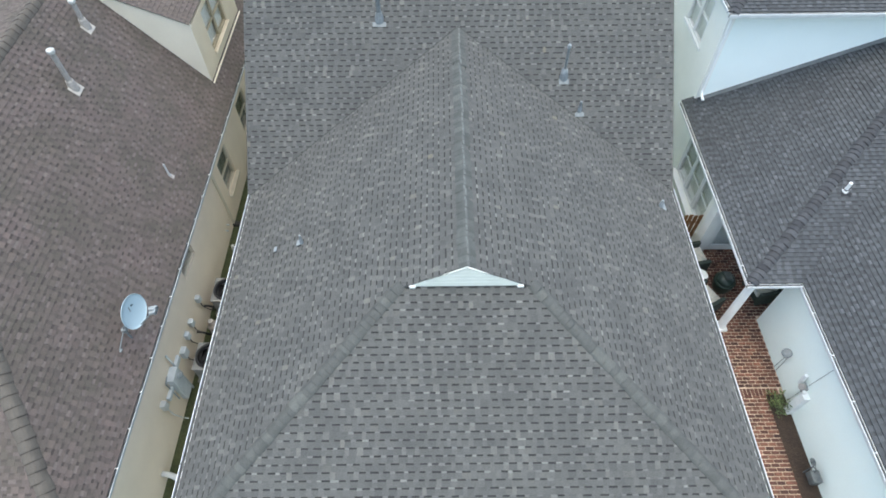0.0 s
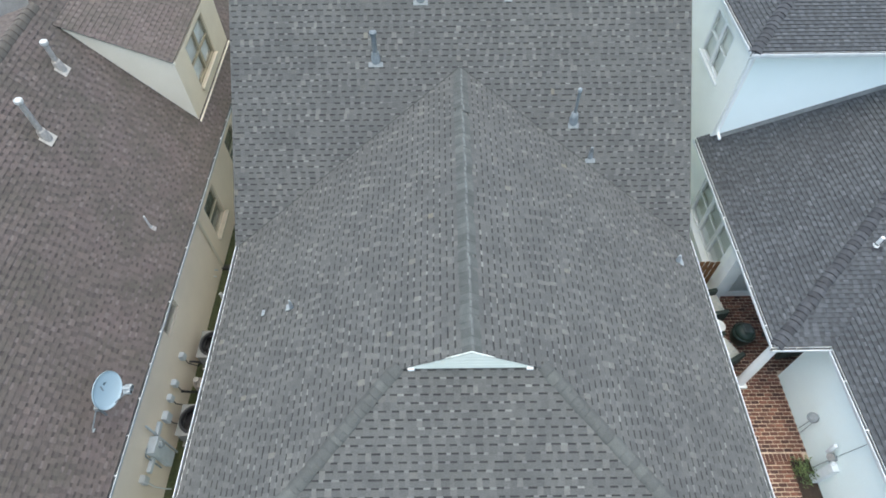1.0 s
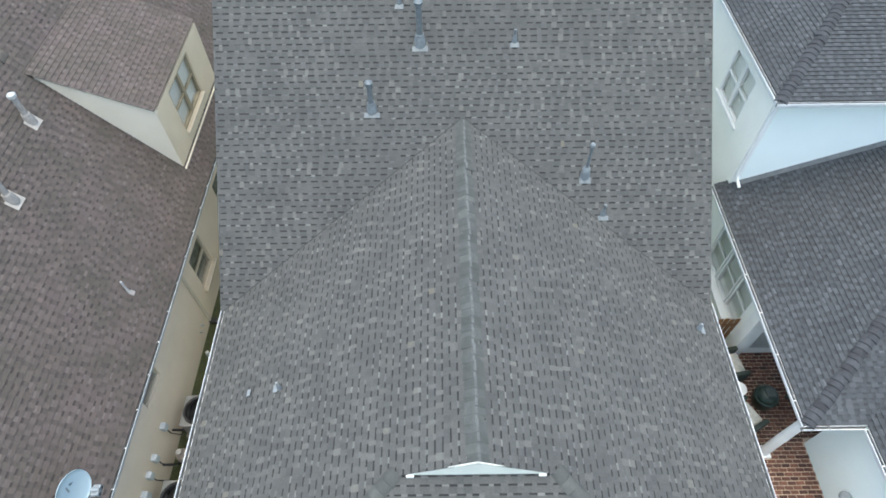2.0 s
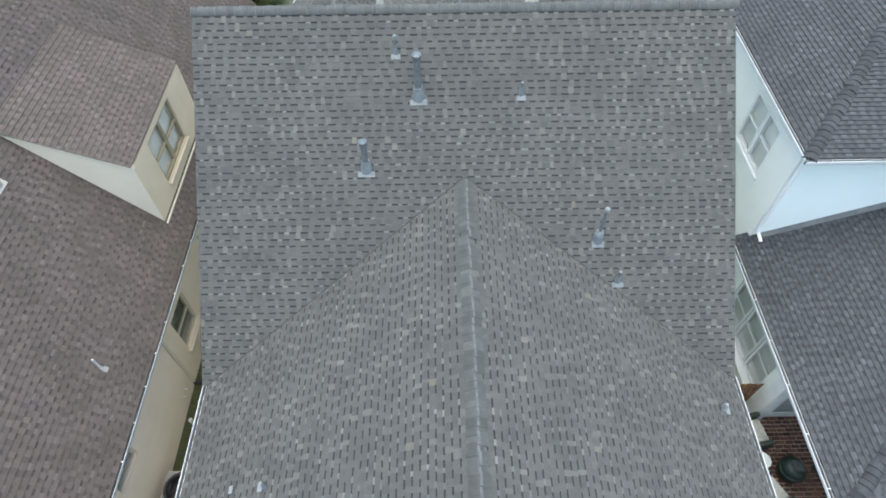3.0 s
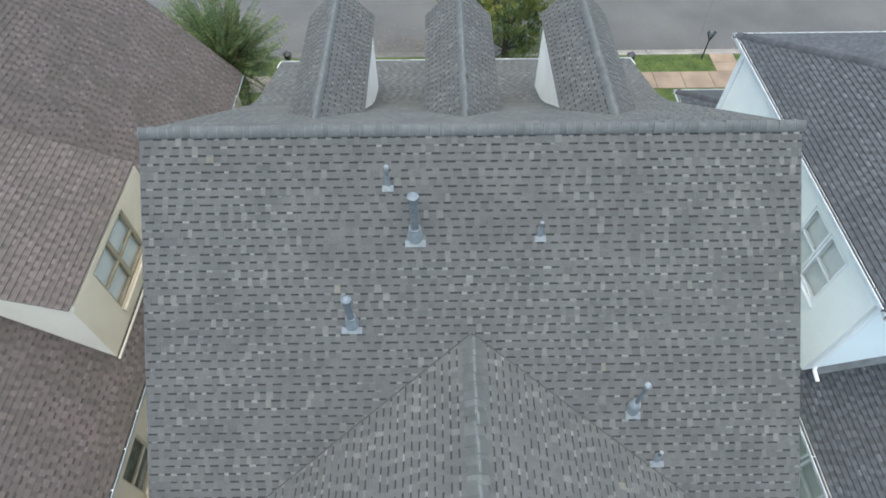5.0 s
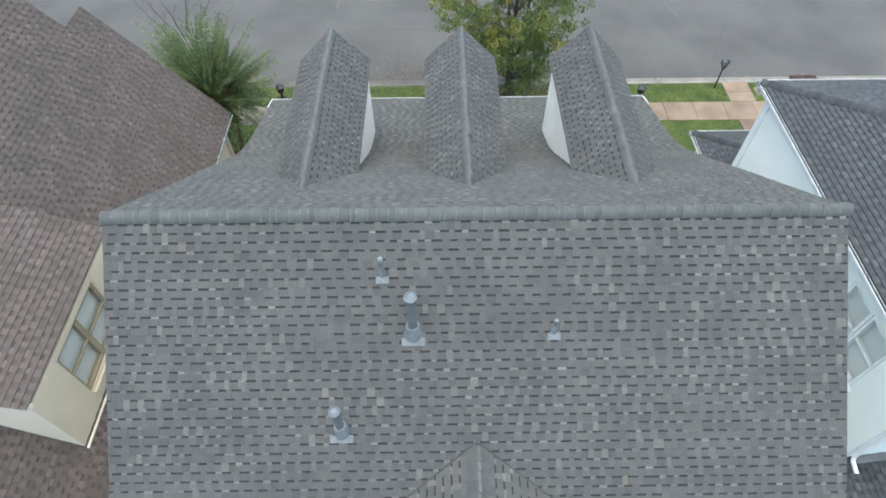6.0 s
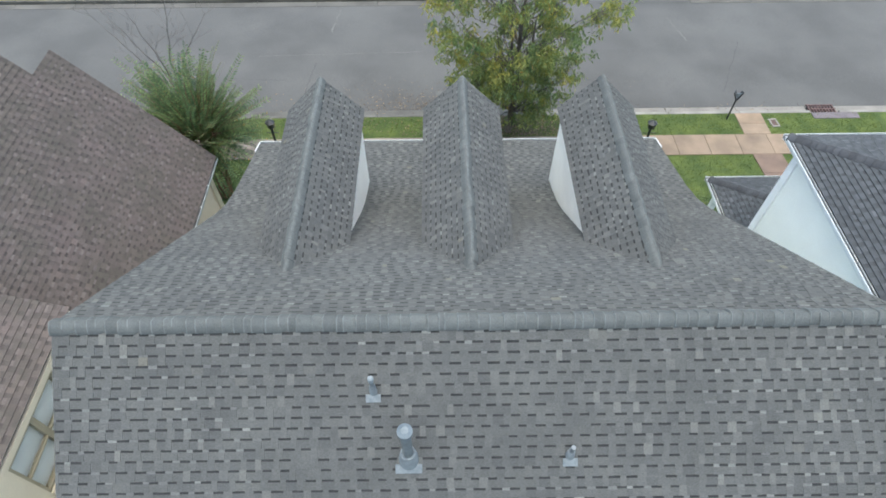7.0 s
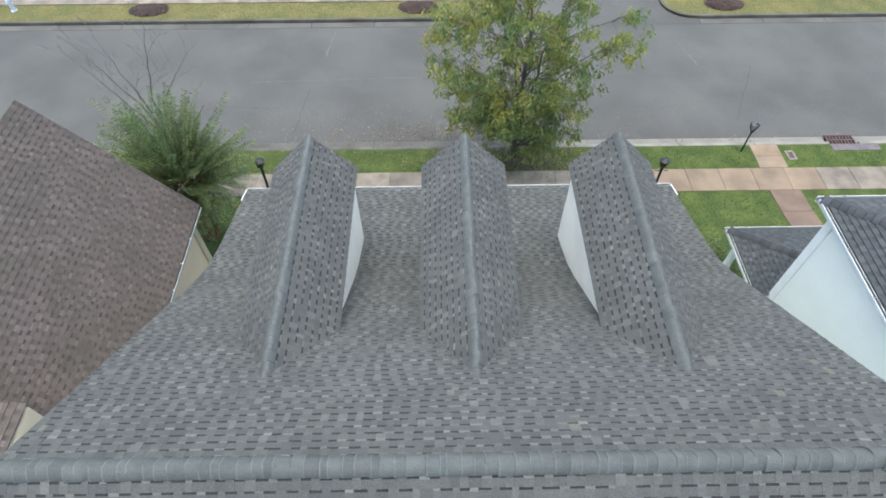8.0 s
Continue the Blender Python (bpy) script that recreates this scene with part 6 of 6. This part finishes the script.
def armchair(x, y, rz, label):
    t = thing("armchair", label, "chair", (x, y, PZ), "patio armchairs", rz=rz)
    for sx in (-1, 1):
        bm = bmesh.new()
        box(bm, (sx * 0.36 - 0.06, -0.36, 0.05), (sx * 0.36 + 0.06, 0.36, 0.58), 0.03)
        part("arm", bm, M_WICKER, t)
        for sy in (-1, 1):
            bm = bmesh.new()
            box(bm, (sx * 0.36 - 0.025, sy * 0.32 - 0.025, 0), (sx * 0.36 + 0.025, sy * 0.32 + 0.025, 0.06))
            part("leg", bm, M_WICKER, t)
    bm = bmesh.new()
    box(bm, (-0.30, -0.36, 0.1), (0.30, 0.30, 0.30), 0.02)
    part("seat", bm, M_WICKER, t)
    bm = bmesh.new()
    box(bm, (-0.36, 0.26, 0.1), (0.36, 0.38, 0.80), 0.04)
    part("backrest", bm, M_WICKER, t)
    bm = bmesh.new()
    box(bm, (-0.29, -0.36, 0.30), (0.29, 0.25, 0.42), 0.045)
    part("seat_cushion", bm, M_CUSHION, t)
    bm = bmesh.new()
    box(bm, (-0.27, 0.10, 0.42), (0.27, 0.25, 0.78), 0.05, pose(0, 0.0, 0.0, 0, 0, 0))
    part("back_cushion", bm, M_CUSHION, t)


armchair(7.18, -6.5, 100, "dark green wicker armchair with pale cushions")
armchair(7.14, -7.95, 118, "dark green wicker armchair with pale patterned cushions")
armchair(8.98, -7.6, -80, "dark green wicker armchair with pale cushions under the porch roof")
pot = thing("side_table", "small round white side table between the chairs", "table", (7.22, -7.2, PZ))
bm = bmesh.new()
tube(bm, [(0, 0, 0), (0, 0, 0.03), (0, 0, 0.05), (0, 0, 0.40)], [0.17, 0.17, 0.08, 0.06], 16)
part("stand", bm, M_WHITE, pot)
bm = bmesh.new()
tube(bm, [(0, 0, 0.40), (0, 0, 0.44)], 0.2, 20)
part("top", bm, M_WHITE, pot)
# on the white wall
M_LAMPGREY = mat("weathered_grey_metal", (0.26, 0.28, 0.29), (0.20, 0.215, 0.225), 0.5, 0.1, scale=9, fine=0.15)
M_WALLWHITE = mat("white_enamelled_fitting", (0.76, 0.79, 0.80), (0.68, 0.71, 0.72), 0.5, scale=7, amount=0.4, fine=0.08)
sc = thing("wall_disc", "round grey disc on a bracket with two thin conduits", "sensor", (8.65, -10.02, 1.36))
bm = bmesh.new()
tube(bm, [(0, 0, 0), (-0.08, 0, 0.02), (-0.10, 0, 0.03)], 0.02, 8)
part("bracket", bm, M_LAMPGREY, sc)
bm = bmesh.new()
tube(bm, [(-0.085, 0.0, 0.0), (-0.10, 0, 0.025), (-0.13, 0, 0.06), (-0.135, 0, 0.07)], [0.12, 0.13, 0.125, 0.07], 20)
part("shade", bm, M_LAMPGREY, sc)
for dy in (-0.05, 0.03):
    bm = bmesh.new()
    tube(bm, [(-0.012, dy * 0.4, -0.02), (-0.014, dy, -0.25), (-0.014, dy * 1.5, -0.90)], 0.007, 6)
    part("conduit", bm, M_LAMPGREY, sc)
sl = thing("security_light", "white floodlight pair with a tall conduit on the white wall", "light", (8.65, -11.0, 1.40))
bm = bmesh.new()
box(bm, (-0.09, -0.09, -0.10), (0.0, 0.09, 0.12), 0.012)
part("backplate", bm, M_LAMPGREY, sl)
for dy, up_ in ((0.14, 0.42), (-0.12, 0.10)):
    bm = bmesh.new()
    tube(bm, [(-0.06, dy * 0.5, -0.02), (-0.09, dy, 0.02), (-0.11, dy * 1.1, up_ * 0.6), (-0.11, dy * 1.15, up_)], [0.03, 0.055, 0.055, 0.045], 14)
    part("lamp_head", bm, M_WALLWHITE, sl)
bm = bmesh.new()
tube(bm, [(-0.14, -0.02, 0.16), (-0.20, -0.03, 0.19)], [0.075, 0.085], 14)
part("lens", bm, M_OLDPIPE, sl)
bm = bmesh.new()
tube(bm, [(-0.012, 0.05, -0.95), (-0.012, 0.0, 0.0), (-0.012, -0.09, 1.30)], 0.006, 6)
part("cable", bm, M_LAMPGREY, sl)
wall_box(-11.22, 0.44, 0.20, 1.0, 0.15, "tall white meter housing low on the white wall", "meter_housing", x=8.65, face=-1, material=M_WALLWHITE)
M_OLDMETER = mat("dark_grey_meter_paint", (0.13, 0.145, 0.15), (0.08, 0.09, 0.095), 0.6, 0.1, scale=9, amount=0.5, fine=0.2)
tap = thing("gas_meter", "grey gas meter with valves by the white wall", "meter", (8.42, -13.0, 0.45))
bm = bmesh.new()
box(bm, (-0.10, -0.15, 0.18), (0.12, 0.15, 0.44), 0.03)
part("body", bm, M_OLDMETER, tap)
bm = bmesh.new()
tube(bm, [(0, 0.22, -0.05), (0, 0.22, 0.5), (0, 0.10, 0.52), (0, 0.10, 0.42)], 0.02, 8)
part("riser", bm, M_OLDMETER, tap)
bm = bmesh.new()
tube(bm, [(0, 0.22, 0.5), (0, 0.30, 0.52), (-0.05, 0.34, 0.6)], [0.03, 0.06, 0.05], 12)
part("regulator", bm, M_OLDMETER, tap)
rnd = random.Random(71)
for name, x, y, n_, lab in (("shrub", 8.30, -11.05, 13, "small leafy green shrub in the planting bed"), ("shrub", 8.25, 8.45, 46, "dark green low shrub beside the front porch"), ("shrub", 7.7, 8.0, 30, "dark green low shrub beside the front porch")):
    t = thing(name, lab, "shrub", (x, y, 0.43))
    bm = bmesh.new()
    cs = []
    for i in range(n_):
        a, rr = rnd.uniform(0, 6.3), rnd.uniform(0.03, 0.24 if n_ < 20 else 0.6)
        tip = (rr * math.cos(a), rr * math.sin(a) * 1.3, rnd.uniform(0.12, 0.45))
        limb(bm, (0, 0, -0.02), tip, 0.008, 0.003, rnd, 0.2, 3, 5)
        cs.append(tip)
    part("stem", bm, M_BARK, t)
    tagged(leaf_cloud("leaf_mass", t, cs, rnd, 22 if n_ < 20 else 60, 0.06 if n_ < 20 else 0.11, 0.09, M_FERN, 0.0), kind="stuff")
# downspout elbow on the charcoal roof, and its pipe at the wall corner
ds = thing("downspout", "white downspout with an elbow onto the lower roof", "downspout", (7.55, -2.3, 3.45), "downspouts")
bm = bmesh.new()
tube(bm, [(-0.02, -0.06, 3.0), (0.0, 0.0, 2.8), (0.0, 0.0, 0.35), (0.0, -0.06, 0.24), (0.02, -0.28, 0.16)], 0.042, 10)
part("pipe", bm, M_WHITE, ds)
vent(9.85, -6.84, 4.17, RS, 0, 0.30, 0.042, 0.24, False, "short white vent pipe on the charcoal roof", (M_DARK_LINE, M_WHITE, M_WHITE), 0.06)


# ---- seams and patches on the street ----
M_SEAM = mat("pale_road_scar", (0.124, 0.123, 0.119), (0.092, 0.091, 0.089), 0.9, scale=2.5, amount=0.5, fine=0.25)
M_TAR = mat("dark_road_crack", (0.055, 0.055, 0.057), (0.07, 0.07, 0.072), 0.9, scale=3, fine=0.25)
road_z = lambda y: -0.10 + 0.03 * (1 - abs(y - 19) / 2) if abs(y - 19) < 2 else -0.10 - 0.04 * min(1, (abs(y - 19) - 2) / 2)
rnd = random.Random(91)
for name, lab, m, x0, y0, x1, y1, w in (("road_seam", "pale scar across the asphalt", M_SEAM, -5.45, 20.6, -5.2, 22.6, 0.05), ("road_seam", "pale seam along the asphalt", M_SEAM, -8.5, 18.75, -1.0, 18.95, 0.022),
                                        ("road_crack", "dark crack in the asphalt", M_TAR, -6.2, 15.6, -5.9, 18.2, 0.016), ("road_crack", "dark crack in the asphalt", M_TAR, -9.5, 17.2, -7.0, 17.0, 0.016),
                                        ("road_crack", "dark crack in the asphalt", M_TAR, 11.5, 16.0, 13.2, 19.5, 0.016), ("road_seam", "pale scar in the asphalt", M_SEAM, 10.9, 19.6, 10.5, 21.6, 0.05),
                                        ("road_patch", "pale repair patch by the kerb", M_SEAM, -0.6, 15.75, 0.7, 15.9, 0.55)):
    n_ = 14
    vs, fs = [], []
    for i in range(n_ + 1):
        f = i / n_
        c = Vector((x0 + (x1 - x0) * f, y0 + (y1 - y0) * f, 0))
        d = Vector((x1 - x0, y1 - y0, 0)).normalized()
        sd_ = Vector((-d.y, d.x, 0))
        c += sd_ * rnd.uniform(-1, 1) * 0.04
        ww = w * rnd.uniform(0.6, 1.1)
        for q in (c - sd_ * ww, c + sd_ * ww):
            vs.append((q.x, q.y, road_z(q.y) + 0.005))
        if i:
            k = 2 * i
            fs.append((k - 2, k - 1, k + 1, k))
    tagged(mesh_ob(name, vs, fs, m), lab, "road mark", kind="structure")
